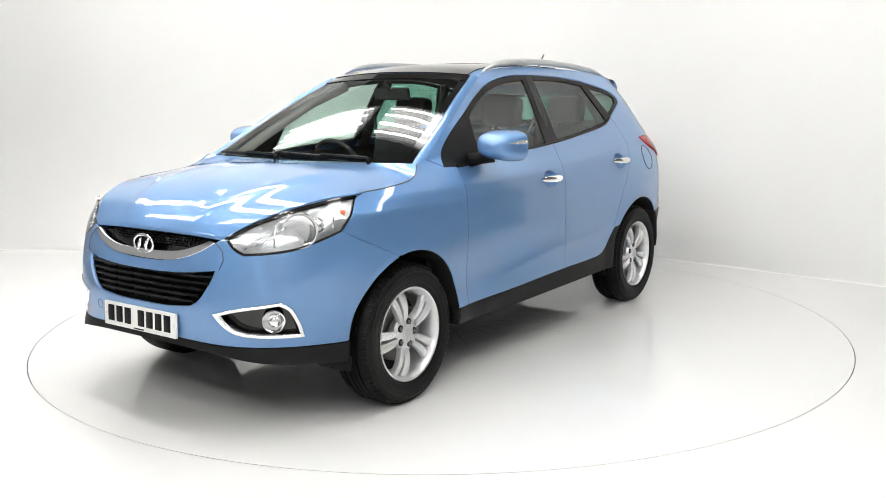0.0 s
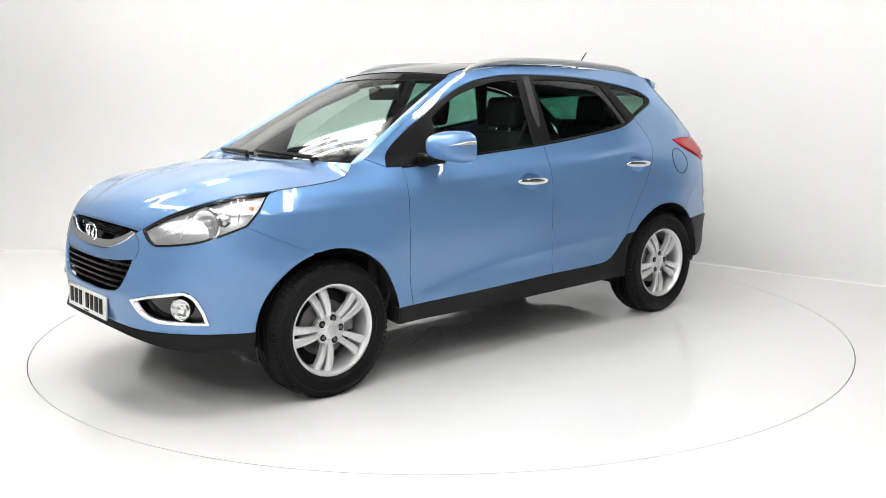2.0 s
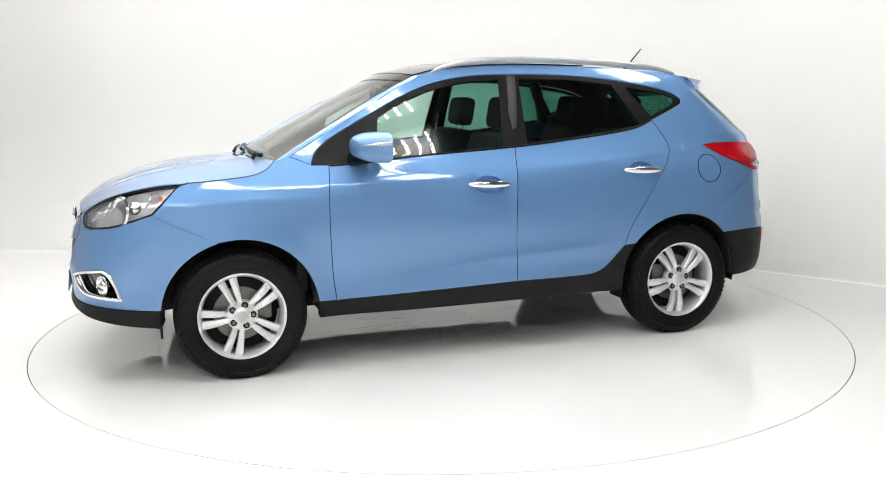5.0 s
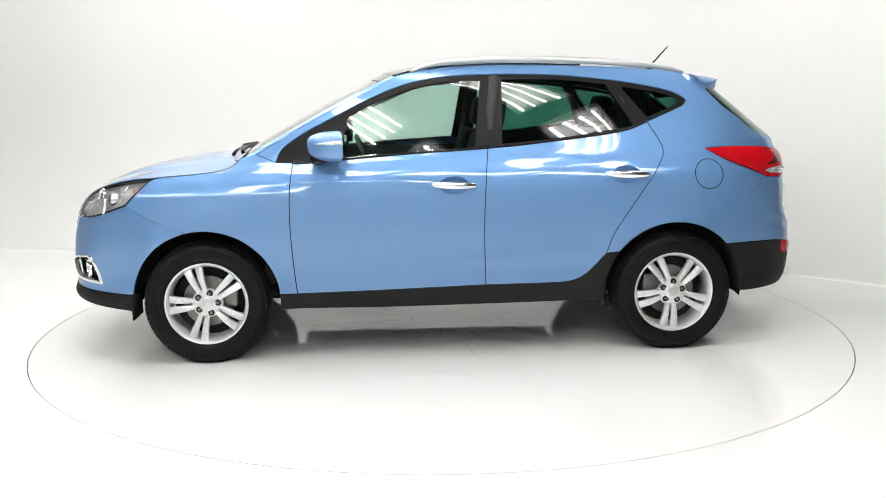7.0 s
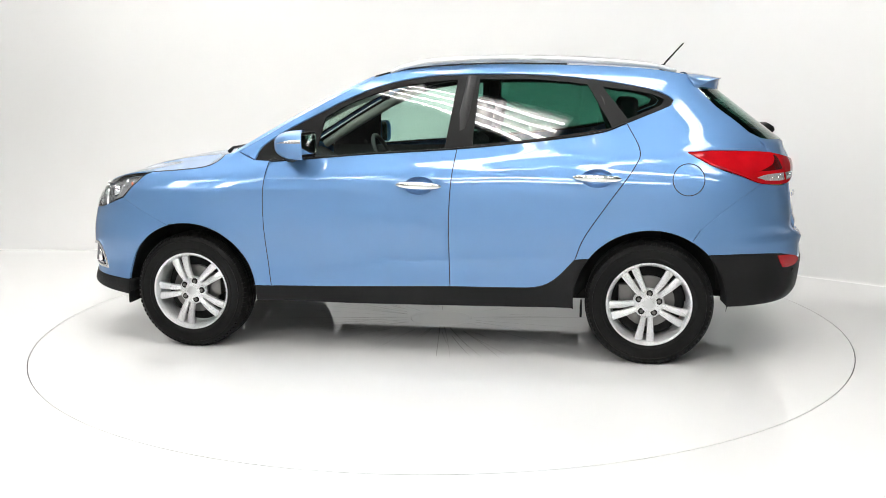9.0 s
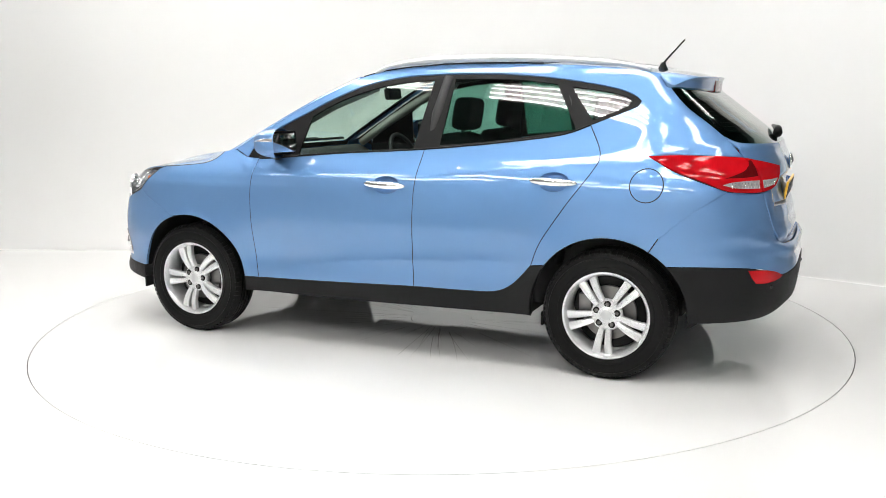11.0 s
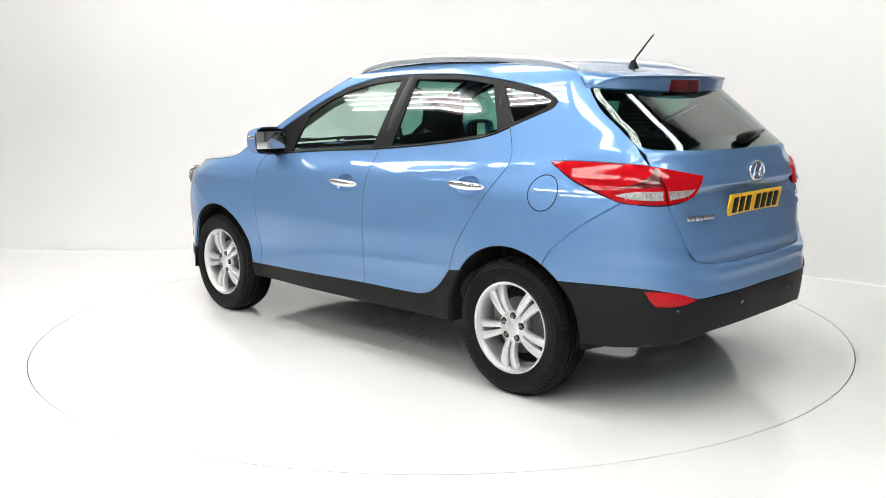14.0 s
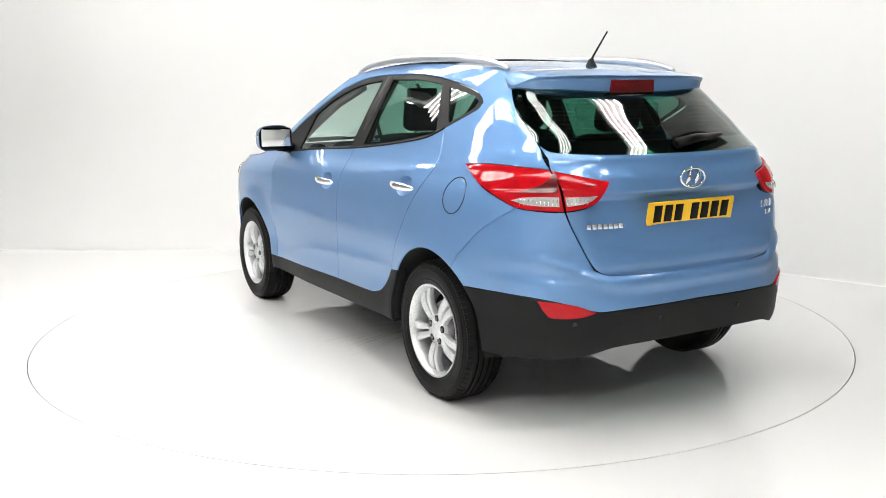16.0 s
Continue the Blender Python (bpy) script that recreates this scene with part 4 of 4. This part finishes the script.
        skin("rear_reflector", fl(refl), tail, M_RED, bumper, "red reflector in the bumper", lift=0.008, edge=0.014, step=0.012)
        outer = outline(unroll(TAIL_LAMP_OUT), unroll([(G1 + 0.001, 1.147), (0.4535, 1.06), (0.4335, 0.975)]), unroll(TAIL_LAMP_LOW))
        swell = lambda q, z: 0.012 * math.exp(-((z - 1.07) / 0.06) ** 2)
        lamp = skin("tail_light", fl(outer), tail, M_RED, car, "red tail light with clear lower section", lift=0.003, edge=0.02, step=0.018, bulge=swell)
        gate_lamp = skin("gate_light", fl(lamp_gate), tail, M_RED, gate, "red inner tail light", lift=0.004, edge=0.02, step=0.018, bulge=swell)
        clear_o = outline(unroll([(0.452, 1.036), (0.50, 1.036), (0.552, 1.030), (0.578, 1.018)]), unroll([(0.578, 1.018), (0.545, 1.002), (0.49, 0.994), (0.447, 0.994)]), unroll([(0.447, 0.994), (0.452, 1.036)]))
        clear_i = outline(unroll([(0.352, 1.040), (0.39, 1.038), (0.440, 1.036)]), unroll([(0.440, 1.036), (0.431, 0.994)]), unroll([(0.431, 0.994), (0.392, 1.002), (0.364, 1.018), (0.352, 1.040)]))
        cut_o = skin("clear_section", fl(clear_o), tail, M_CLEARCUT, lamp, "clear reversing lamp", lift=0.006, edge=0.01, step=0.012, bulge=swell)
        cut_i = skin("clear_section", fl(clear_i), tail, M_CLEARCUT, gate_lamp, "clear reversing lamp", lift=0.007, edge=0.01, step=0.012, bulge=swell)
        for cut, t0, n, lo in ((cut_o, 0.455, 10, 1.002), (cut_i, 0.376, 6, 1.008)):
            for k in range(n):
                t = t0 + 0.0105 * k
                at = [tail(sg * t * ACROSS, z) for z in (lo, lo + 0.013, 1.030)]
                out = Vector((at[1].x + 1.3, at[1].y * 1.1, 0)).normalized() * 0.0155
                tube("lens_rib", [q + out for q in at], 0.0014, M_CHROME, cut, sides=5)
        shade_o = outline(unroll([(0.4575, 1.052), (0.4745, 1.132), (0.486, 1.131)]), unroll([(0.486, 1.131), (0.505, 1.085), (0.575, 1.044)]), unroll([(0.575, 1.044), (0.50, 1.046), (0.4575, 1.052)]))
        skin("lamp_shade", fl(shade_o), tail, M_DEEPRED, lamp, "dark red inner lamp chamber", lift=0.0045, edge=0.004, step=0.012, bulge=swell)

    # roof spoiler with its brake light
    lip = [Vector(p) for p in ((-1.735, 0.0, 1.548), (-1.728, 0.25, 1.548), (-1.698, 0.44, 1.545), (-1.655, 0.53, 1.537), (-1.580, 0.585, 1.503))]
    lip = even(lip, 30)

    def blade(s, v):
        e = along(lip, abs(s))
        sg = 1 if s >= 0 else -1
        drop = 0.085 - 0.055 * abs(s) ** 3
        rootx = -1.52 + 0.015 * abs(s)
        top_z = 1.590 - 0.026 * s * s
        if v < 0.5:
            t = v / 0.5
            x, z = rootx + (e.x - rootx) * t, top_z + (e.z - top_z) * t ** 1.4
        elif v < 0.62:
            t = (v - 0.5) / 0.12
            x, z = e.x + 0.010 * t, e.z - 0.012 * t
        else:
            # down the back, then forward under the roof to close the hollow
            t, b = min(1, (v - 0.62) / 0.23), max(0, (v - 0.85) / 0.15)
            x, z = e.x + 0.010 + 0.012 * t, e.z - 0.012 - drop * t
            x, z = x + (rootx - x) * b, z + (top_z - 0.012 - z) * b
        return Vector((x, sg * e.y, z))

    def spoiler(u, v):
        # the ends close in a soft rounded cap
        s = 2 * u - 1
        k = max(0.0, abs(s) - 0.94) / 0.06
        sg = 1 if s >= 0 else -1
        p = blade(sg * min(1.0, abs(s) / 0.94), v)
        c = (blade(sg * 1.0, 0.2) + blade(sg * 1.0, 0.9)) / 2
        return p.lerp(c, k * k) + Vector((0, sg * 0.012 * math.sin(k * math.pi / 2), 0))
    sp = grid("spoiler", spoiler, 60, 40, M_PAINT, car, "blue roof spoiler")
    block("brake_light", (0.030, 0.27, 0.062), (-1.711, 0, 1.500), M_DEEPRED, sp, "dark red high brake light", bevel=0.008)
    # heater lines in the rear glass
    for k in range(11):
        z = 1.262 + 0.0185 * k
        w = from_x(TAIL(z) + 0.14, z, False) * 0.93
        tube("heater_line", [tail((2 * i / 20 - 1) * w * ACROSS, z) + Vector((0.006, 0, -0.003)) for i in range(21)], 0.0005, M_SCUFF, gate, sides=4)
    # rear wiper
    p = tail(end_t(1.232, False, y=0.03) * ACROSS, 1.232) + Vector((-0.022, 0, 0.012))
    q = tail(end_t(1.262, False, y=-0.30) * ACROSS, 1.262) + Vector((-0.02, 0, 0.012))
    w = tube("rear_wiper", [p, p.lerp(q, 0.35) + Vector((-0.012, 0, 0.008)), q], [0.026, 0.021, 0.008], M_TRIM, gate, "black rear wiper")
    tube("wiper_blade", [p.lerp(q, t) + Vector((0.0, 0, 0.006 * (1 - t))) for t in (0, 0.25, 0.5, 0.75, 1)], [0.016, 0.015, 0.012, 0.009, 0.006], M_TRIM, w)
    badge("badge", gate, Vector((TAIL(1.095) - 0.004, 0, 1.095)), -1, 0.072, 0.042, 12)
    # lettering as plain bright bars
    for k in range(7):
        y = 0.555 - k * 0.024
        t = end_t(0.912, False, y=y)
        c = tail(t * ACROSS, 0.912)
        block("letter_bar", (0.006, 0.019, 0.022), c + Vector((-0.004, 0.002, 0)), M_CHROME, gate, bevel=0.002, turn=(0, 0, -24))
    for k in range(4):
        y = -0.475 - k * 0.03
        c = tail(end_t(0.945, False, y=y) * ACROSS, 0.945)
        block("letter_bar", (0.006, 0.02, 0.036), c + Vector((-0.004, 0, 0)), M_CHROME, gate, bevel=0.003, turn=(0, 0, 26))
    c = tail(end_t(0.905, False, y=-0.53) * ACROSS, 0.905)
    block("letter_bar", (0.006, 0.08, 0.022), c + Vector((-0.005, 0, 0)), M_CHROME, gate, bevel=0.003, turn=(0, 0, 26))


def plate(at, way, mat, label, tilt):
    base = block("number_plate", (0.012, 0.52, 0.112), (0, 0, 0), mat, car, label, bevel=0.004)
    base.matrix_local = Matrix.Translation(at) @ pose(0, 0, 0, 0, tilt, 0)
    for k in range(7):
        off = -0.205 + k * 0.062 + (0.035 if k > 2 else 0)
        block("character_bar", (0.004, 0.045, 0.075), (way * 0.0065, way * off, 0.004), M_TRIM, base, bevel=0.0015)
    block("maker_bar", (0.003, 0.07, 0.006), (way * 0.0062, 0, -0.048), M_TRIM, base, bevel=0.001)
    for sg in (-1, 1):
        lathe("screw_cap", [(0, 0.004), (0.006, 0.003), (0.007, 0)], mat, base, n=12, axis="x", at=(way * 0.006, sg * 0.243, 0))


tail_parts()
plate(Vector((2.190, 0, 0.474)), 1, M_WHITE, "white front number plate", -3)
plate(Vector((-2.122, 0, 0.943)), -1, M_YELLOW, "yellow rear number plate", -9)


# ---- mirrors, wheels, underside and cabin ----
def door_mirror(sg):
    def shell(u, v):
        # a rounded box shell, blunt to the rear, swept to the front
        a, b = 2 * math.pi * u, v
        k = b ** 0.5 if b < 1 else 1
        r = math.sin(math.pi / 2 * k)
        cx = 0.572 + 0.165 * math.cos(math.pi / 2 * k ** 1.3)
        n = 3.2
        c, s = math.cos(a), math.sin(a)
        q = (abs(c) ** n + abs(s) ** n) ** (-1 / n)
        y = 0.955 + 0.118 * r * c * q + 0.02 * (1 - r)
        z = 1.203 + 0.080 * r * s * q - 0.012 * r * c * q * min(1, max(0, -2.5 * s))
        x = cx - 0.05 * (y - 0.955) / 0.125 * 0.6
        return x, sg * y, z
    ob = grid("door_mirror", shell, 40, 18, M_PAINT, car, "blue door mirror with indicator strip")
    block("mirror_housing", (0.03, 0.21, 0.135), (0.570, sg * 0.955, 1.202), M_TRIM, ob, bevel=0.03, turn=(0, 0, -sg * 14), segments=3)
    block("mirror_glass", (0.01, 0.185, 0.108), (0.5535, sg * 0.957, 1.203), M_MIRROR, ob, "mirror glass", bevel=0.004, turn=(0, 0, -sg * 14))
    tube("mirror_arm", [(0.70, sg * 0.80, 1.128), (0.66, sg * 0.86, 1.138), (0.63, sg * 0.92, 1.145)], [0.04, 0.032, 0.03], M_TRIM, ob, "black mirror foot", sides=12)
    def strip_face(u, v):
        # wraps from the outer edge to the front, tapering to a point
        w = 0.036 * min(1.0, 0.15 + 1.5 * u)
        p = Vector(shell(0.030 + w * (v - 0.25), 0.16 + 0.80 * u))
        c = Vector((0.60, sg * 0.955, 1.203))
        return p + (p - c).normalized() * (0.0005 + 0.0035 * math.sin(math.pi * v) ** 0.5)
    grid("indicator_strip", strip_face, 20, 8, M_REFLECT, ob, "clear indicator strip")
    for k in range(5):
        tube("strip_rib", [Vector(strip_face(0.40 + 0.12 * k, v)) for v in (0.15, 0.5, 0.85)], 0.0015, M_CHROME, ob, sides=5)


def wheel(x, sg, spin):
    base = new("wheel")
    base.parent = car
    base.matrix_local = pose(x, 0, WHEEL_Z, 0, 0, 0)
    tagged(base, "wheel with silver five-spoke alloy rim")
    yo = 0.893
    Y = lambda d: sg * (yo - d)
    R = 0.343
    prof = [(0.222, Y(0.030)), (0.228, Y(0.012)), (0.240, Y(0.006)), (0.248, Y(0.004)), (0.250, Y(0.0025)), (0.254, Y(0.0025)), (0.256, Y(0.004)), (0.268, Y(0.001)), (0.285, Y(0.0)), (0.297, Y(0.001)), (0.299, Y(-0.001)), (0.302, Y(-0.001)), (0.304, Y(0.0035)), (0.318, Y(0.010)), (0.325, Y(0.018)), (0.333, Y(0.030))]
    for g in (0.060, 0.092, 0.122, 0.152):
        prof += [(R, Y(g - 0.016)), (R + 0.001, Y(g - 0.005)), (R - 0.008, Y(g - 0.0045)), (R - 0.008, Y(g + 0.0045)), (R + 0.001, Y(g + 0.005))]
    prof += [(R, Y(0.175)), (0.333, Y(0.188)), (0.318, Y(0.208)), (0.285, Y(0.22)), (0.24, Y(0.212)), (0.222, Y(0.19))]
    tyre = lathe("tyre", prof, M_RUBBER, base, "black rubber tyre", n=72)
    # shoulder tread blocks
    verts, faces = [], []
    for i in range(72):
        for y0, y1, r0, r1 in ((0.012, 0.044, 0.329, 0.3436), (0.206, 0.174, 0.329, 0.3436)):
            k = len(verts)
            a0, a1 = 2 * math.pi * (i + 0.10) / 72, 2 * math.pi * (i + 0.78) / 72
            for a in (a0, a1):
                for y, r in ((y0, r0), (y1, r1), (y1, r1 - 0.012), (y0, r0 - 0.012)):
                    verts.append((r * math.cos(a), Y(y), r * math.sin(a)))
            faces += [(k, k + 1, k + 5, k + 4), (k, k + 3, k + 2, k + 1), (k + 4, k + 5, k + 6, k + 7), (k, k + 4, k + 7, k + 3), (k + 1, k + 2, k + 6, k + 5)]
    tagged(mesh_of("tread_block", verts, faces, M_RUBBER, tyre, smooth=False), kind="stuff")
    lathe("rim", [(0.214, Y(0.19)), (0.206, Y(0.14)), (0.199, Y(0.08)), (0.207, Y(0.035)), (0.2145, Y(0.020)), (0.220, Y(0.011)), (0.229, Y(0.008)), (0.2305, Y(0.014)), (0.224, Y(0.03))], M_SILVER, base, "silver alloy rim", n=72)
    # five pairs of spokes
    for k in range(5):
        a = radians(spin + 72 * k)
        ca, sa = math.cos(a), math.sin(a)
        for h in (-1, 1):
            def spoke(u, v, h=h, ca=ca, sa=sa):
                r = 0.070 + 0.146 * u
                mid = h * (0.0170 + 0.0155 * u + 0.002 * u ** 3)
                w = 0.0130 + 0.0098 * u
                t = v * 2 * math.pi
                n = 7.0
                c, s = math.cos(t), math.sin(t)
                q = (abs(c) ** n + abs(s) ** n) ** (-1 / n)
                o = mid + w * c * q
                d = 0.030 - 0.014 * math.sin(math.pi * min(1, u * 1.05)) + 0.004 * u + 0.014 - 0.016 * s * q + 0.004 * abs(c) - 0.0045 * h * c * max(0, s)
                return r * ca - o * sa, Y(d), r * sa + o * ca
            grid("spoke", spoke, 10, 40, M_SILVER, base)
    lathe("hub", [(0.0, Y(0.024)), (0.028, Y(0.024)), (0.031, Y(0.028)), (0.050, Y(0.034)), (0.080, Y(0.037)), (0.086, Y(0.05)), (0.075, Y(0.09))], M_SILVER, base, "silver wheel hub", n=40)
    lathe("hub_cap", [(0.0, Y(0.020)), (0.02, Y(0.0205)), (0.026, Y(0.024)), (0.026, Y(0.03))], M_RAIL, base, "grey hub cap", n=28)
    for k in range(5):
        a = radians(spin + 36 + 72 * k)
        at = (0.057 * math.cos(a), 0, 0.057 * math.sin(a))
        # dark disc on the hub face stands for shade around the nut
        lathe("nut_shade", [(0.0, Y(0.0325)), (0.0175, Y(0.0325)), (0.0185, Y(0.038))], M_DARK, base, n=16, at=at)
        lathe("wheel_nut", [(0.0, Y(0.026)), (0.007, Y(0.026)), (0.0095, Y(0.029)), (0.0105, Y(0.036))], M_STEEL, base, "steel wheel nut", n=6, at=at)
    lathe("brake_disc", [(0.07, Y(0.095)), (0.142, Y(0.095)), (0.142, Y(0.118)), (0.07, Y(0.118))], M_STEEL, base, "steel brake disc", n=48, closed=True)
    block("brake_calliper", (0.07, 0.06, 0.13), (-0.125 if x > 0 else 0.125, Y(0.105), 0.03), M_STEEL, base, bevel=0.012)
    # dark disc across the barrel, standing for the shade behind the spokes
    lathe("wheel_shade_disc", [(0.0, Y(0.13)), (0.19, Y(0.13)), (0.2, Y(0.15))], M_DARK, base, n=40)


for sg in (1, -1):
    door_mirror(sg)
wheel(WHEEL_X, 1, 70)
wheel(-WHEEL_X, 1, 59)
wheel(WHEEL_X, -1, 20)
wheel(-WHEEL_X, -1, 44)


def seat(x, y, row):
    s = new("seat")
    s.parent = car
    tagged(s, "charcoal cloth seat with headrest")
    w = 0.50 if row == 1 else 0.44
    block("cushion", (0.52, w, 0.17), (x + 0.12, y, 0.62), M_SEAT, s, bevel=0.06, segments=4, turn=(0, -6, 0))
    block("backrest", (0.15, w, 0.64), (x - 0.20, y, 0.93), M_SEAT, s, bevel=0.065, segments=4, turn=(0, -16, 0))
    block("headrest", (0.11, 0.27, 0.19), (x - 0.33, y, 1.355), M_SEAT, s, bevel=0.05, segments=4, turn=(0, -10, 0))
    for d in (-0.06, 0.06):
        tube("post", [(x - 0.30, y + d, 1.2), (x - 0.325, y + d, 1.30)], 0.007, M_CHROME, s, sides=6)


def cabin():
    def tub(u, v):
        # floor and sides of the cabin in one sheet
        prof = [(0.775, 1.11), (0.80, 0.9), (0.80, 0.45), (0.72, 0.34), (0, 0.33), (-0.72, 0.34), (-0.80, 0.45), (-0.80, 0.9), (-0.775, 1.11)]
        y, z = prof[min(8, int(round(v * 8)))]
        x = 0.92 - u * 2.70
        k = 1 - 0.42 * (max(0, (-x - 1.1) / 0.7)) ** 2
        if -1.72 < x < -0.93 and z < 1.0:
            y *= 0.66
        return x, y * k, z + (0.05 * max(0, -x) / 1.9 if z > 1.05 else 0)
    grid("cabin_shell", tub, 60, 8, M_CABIN, car, "dark cabin floor and door linings")
    block("underbody", (3.3, 0.96, 0.10), (0.0, 0, 0.315), M_DARK, car, "black underbody", bevel=0.03)
    block("underbody", (1.5, 1.5, 0.10), (0.0, 0, 0.335), M_DARK, car, bevel=0.03)
    tube("exhaust", [(-0.4, -0.2, 0.27), (-1.0, -0.2, 0.26), (-1.45, -0.3, 0.28), (-1.72, -0.5, 0.30), (-1.90, -0.52, 0.335)], 0.035, M_STEEL, car, "steel exhaust pipe", sides=12)
    block("bumper_core", (0.40, 1.0, 0.28), (1.84, 0, 0.52), M_DARK, car, bevel=0.04)
    block("firewall", (0.06, 1.5, 0.62), (0.98, 0, 0.72), M_DARK, car, bevel=0.02)
    for sg in (1, -1):
        block("mud_flap", (0.012, 0.13, 0.075), (-0.955, sg * 0.74, 0.272), M_CLAD, car, bevel=0.004)
        block("mud_flap", (0.012, 0.20, 0.07), (1.725, sg * 0.76, 0.285), M_CLAD, car, bevel=0.004)

    def dash(u, v):
        t = math.pi * v * 0.62
        y = 0.72 * (2 * u - 1)
        return 0.66 + 0.40 * math.sin(t - 0.35) + 0.03 * (1 - (2 * u - 1) ** 2), y, 0.72 + 0.40 * math.sin(math.pi / 2 * min(1, v * 1.3)) - 0.02 * v
    grid("dashboard", dash, 24, 16, M_CABIN, car, "dark moulded dashboard", thick=0.01)
    for y in (0.36, -0.36):
        seat(-0.02, y, 1)
        seat(-0.86, y * 1.05, 2)
    block("rear_bench", (0.14, 0.40, 0.5), (-1.06, 0, 0.9), M_SEAT, car, bevel=0.05, turn=(0, -16, 0), segments=3)
    for sg in (1, -1):
        tube("inner_pillar", [(-0.26, sg * 0.74, 1.12), (-0.29, sg * 0.66, 1.36), (-0.32, sg * 0.55, 1.56)], 0.035, M_CABIN, car, sides=8)
        tube("rear_pillar", [(-1.12, sg * 0.70, 1.25), (-1.06, sg * 0.62, 1.42), (-1.0, sg * 0.555, 1.53)], 0.035, M_CABIN, car, sides=8)
        tube("screen_pillar", [(0.95, sg * 0.685, 1.12), (0.71, sg * 0.635, 1.265), (0.43, sg * 0.58, 1.415), (0.17, sg * 0.51, 1.52)], [0.03, 0.032, 0.032, 0.03], M_LINER, car, "pale grey pillar lining", sides=8)
        tube("seat_belt", [(-0.28, sg * 0.66, 1.36), (-0.22, sg * 0.55, 1.1), (-0.16, sg * 0.46, 0.8)], 0.012, M_CABIN, car, sides=6)
    ring = [(0.42 + 0.075 * math.sin(a), -0.36 + 0.18 * math.cos(a), 1.03 + 0.165 * math.sin(a)) for a in (2 * math.pi * i / 32 for i in range(33))]
    st = tube("steering_wheel", ring, 0.015, M_CABIN, car, "black steering wheel", sides=8, ends=False)
    block("wheel_centre", (0.05, 0.15, 0.11), (0.44, -0.36, 1.02), M_CABIN, st, bevel=0.02, turn=(0, 25, 0))
    tube("steering_column", [(0.46, -0.36, 1.01), (0.75, -0.36, 0.9)], 0.035, M_CABIN, st)
    im = block("interior_mirror", (0.04, 0.24, 0.075), (0.33, 0.0, 1.475), M_CABIN, car, "black interior mirror", bevel=0.018, turn=(0, 8, 8), segments=3)
    tube("mirror_stalk", [(0.34, 0, 1.49), (0.40, 0, 1.535)], 0.012, M_CABIN, im)
    block("parcel_shelf", (0.50, 1.1, 0.02), (-1.55, 0, 1.13), M_CABIN, car, bevel=0.006)


cabin()


# ---- turning ----
def motions():
    rows_car, rows_table = [], []
    cx, cy = CAR_MID
    for t, a in TURN:
        c, s = math.cos(radians(a)), math.sin(radians(a))
        rows_car.append((t, pose(-(c * cx - s * cy), -(s * cx + c * cy), 0, 0, 0, a)))
        rows_table.append((t, pose(*RING_MID, 0, 0, 0, a)))
    walk(car, rows_car)
    walk(table, rows_table)


motions()
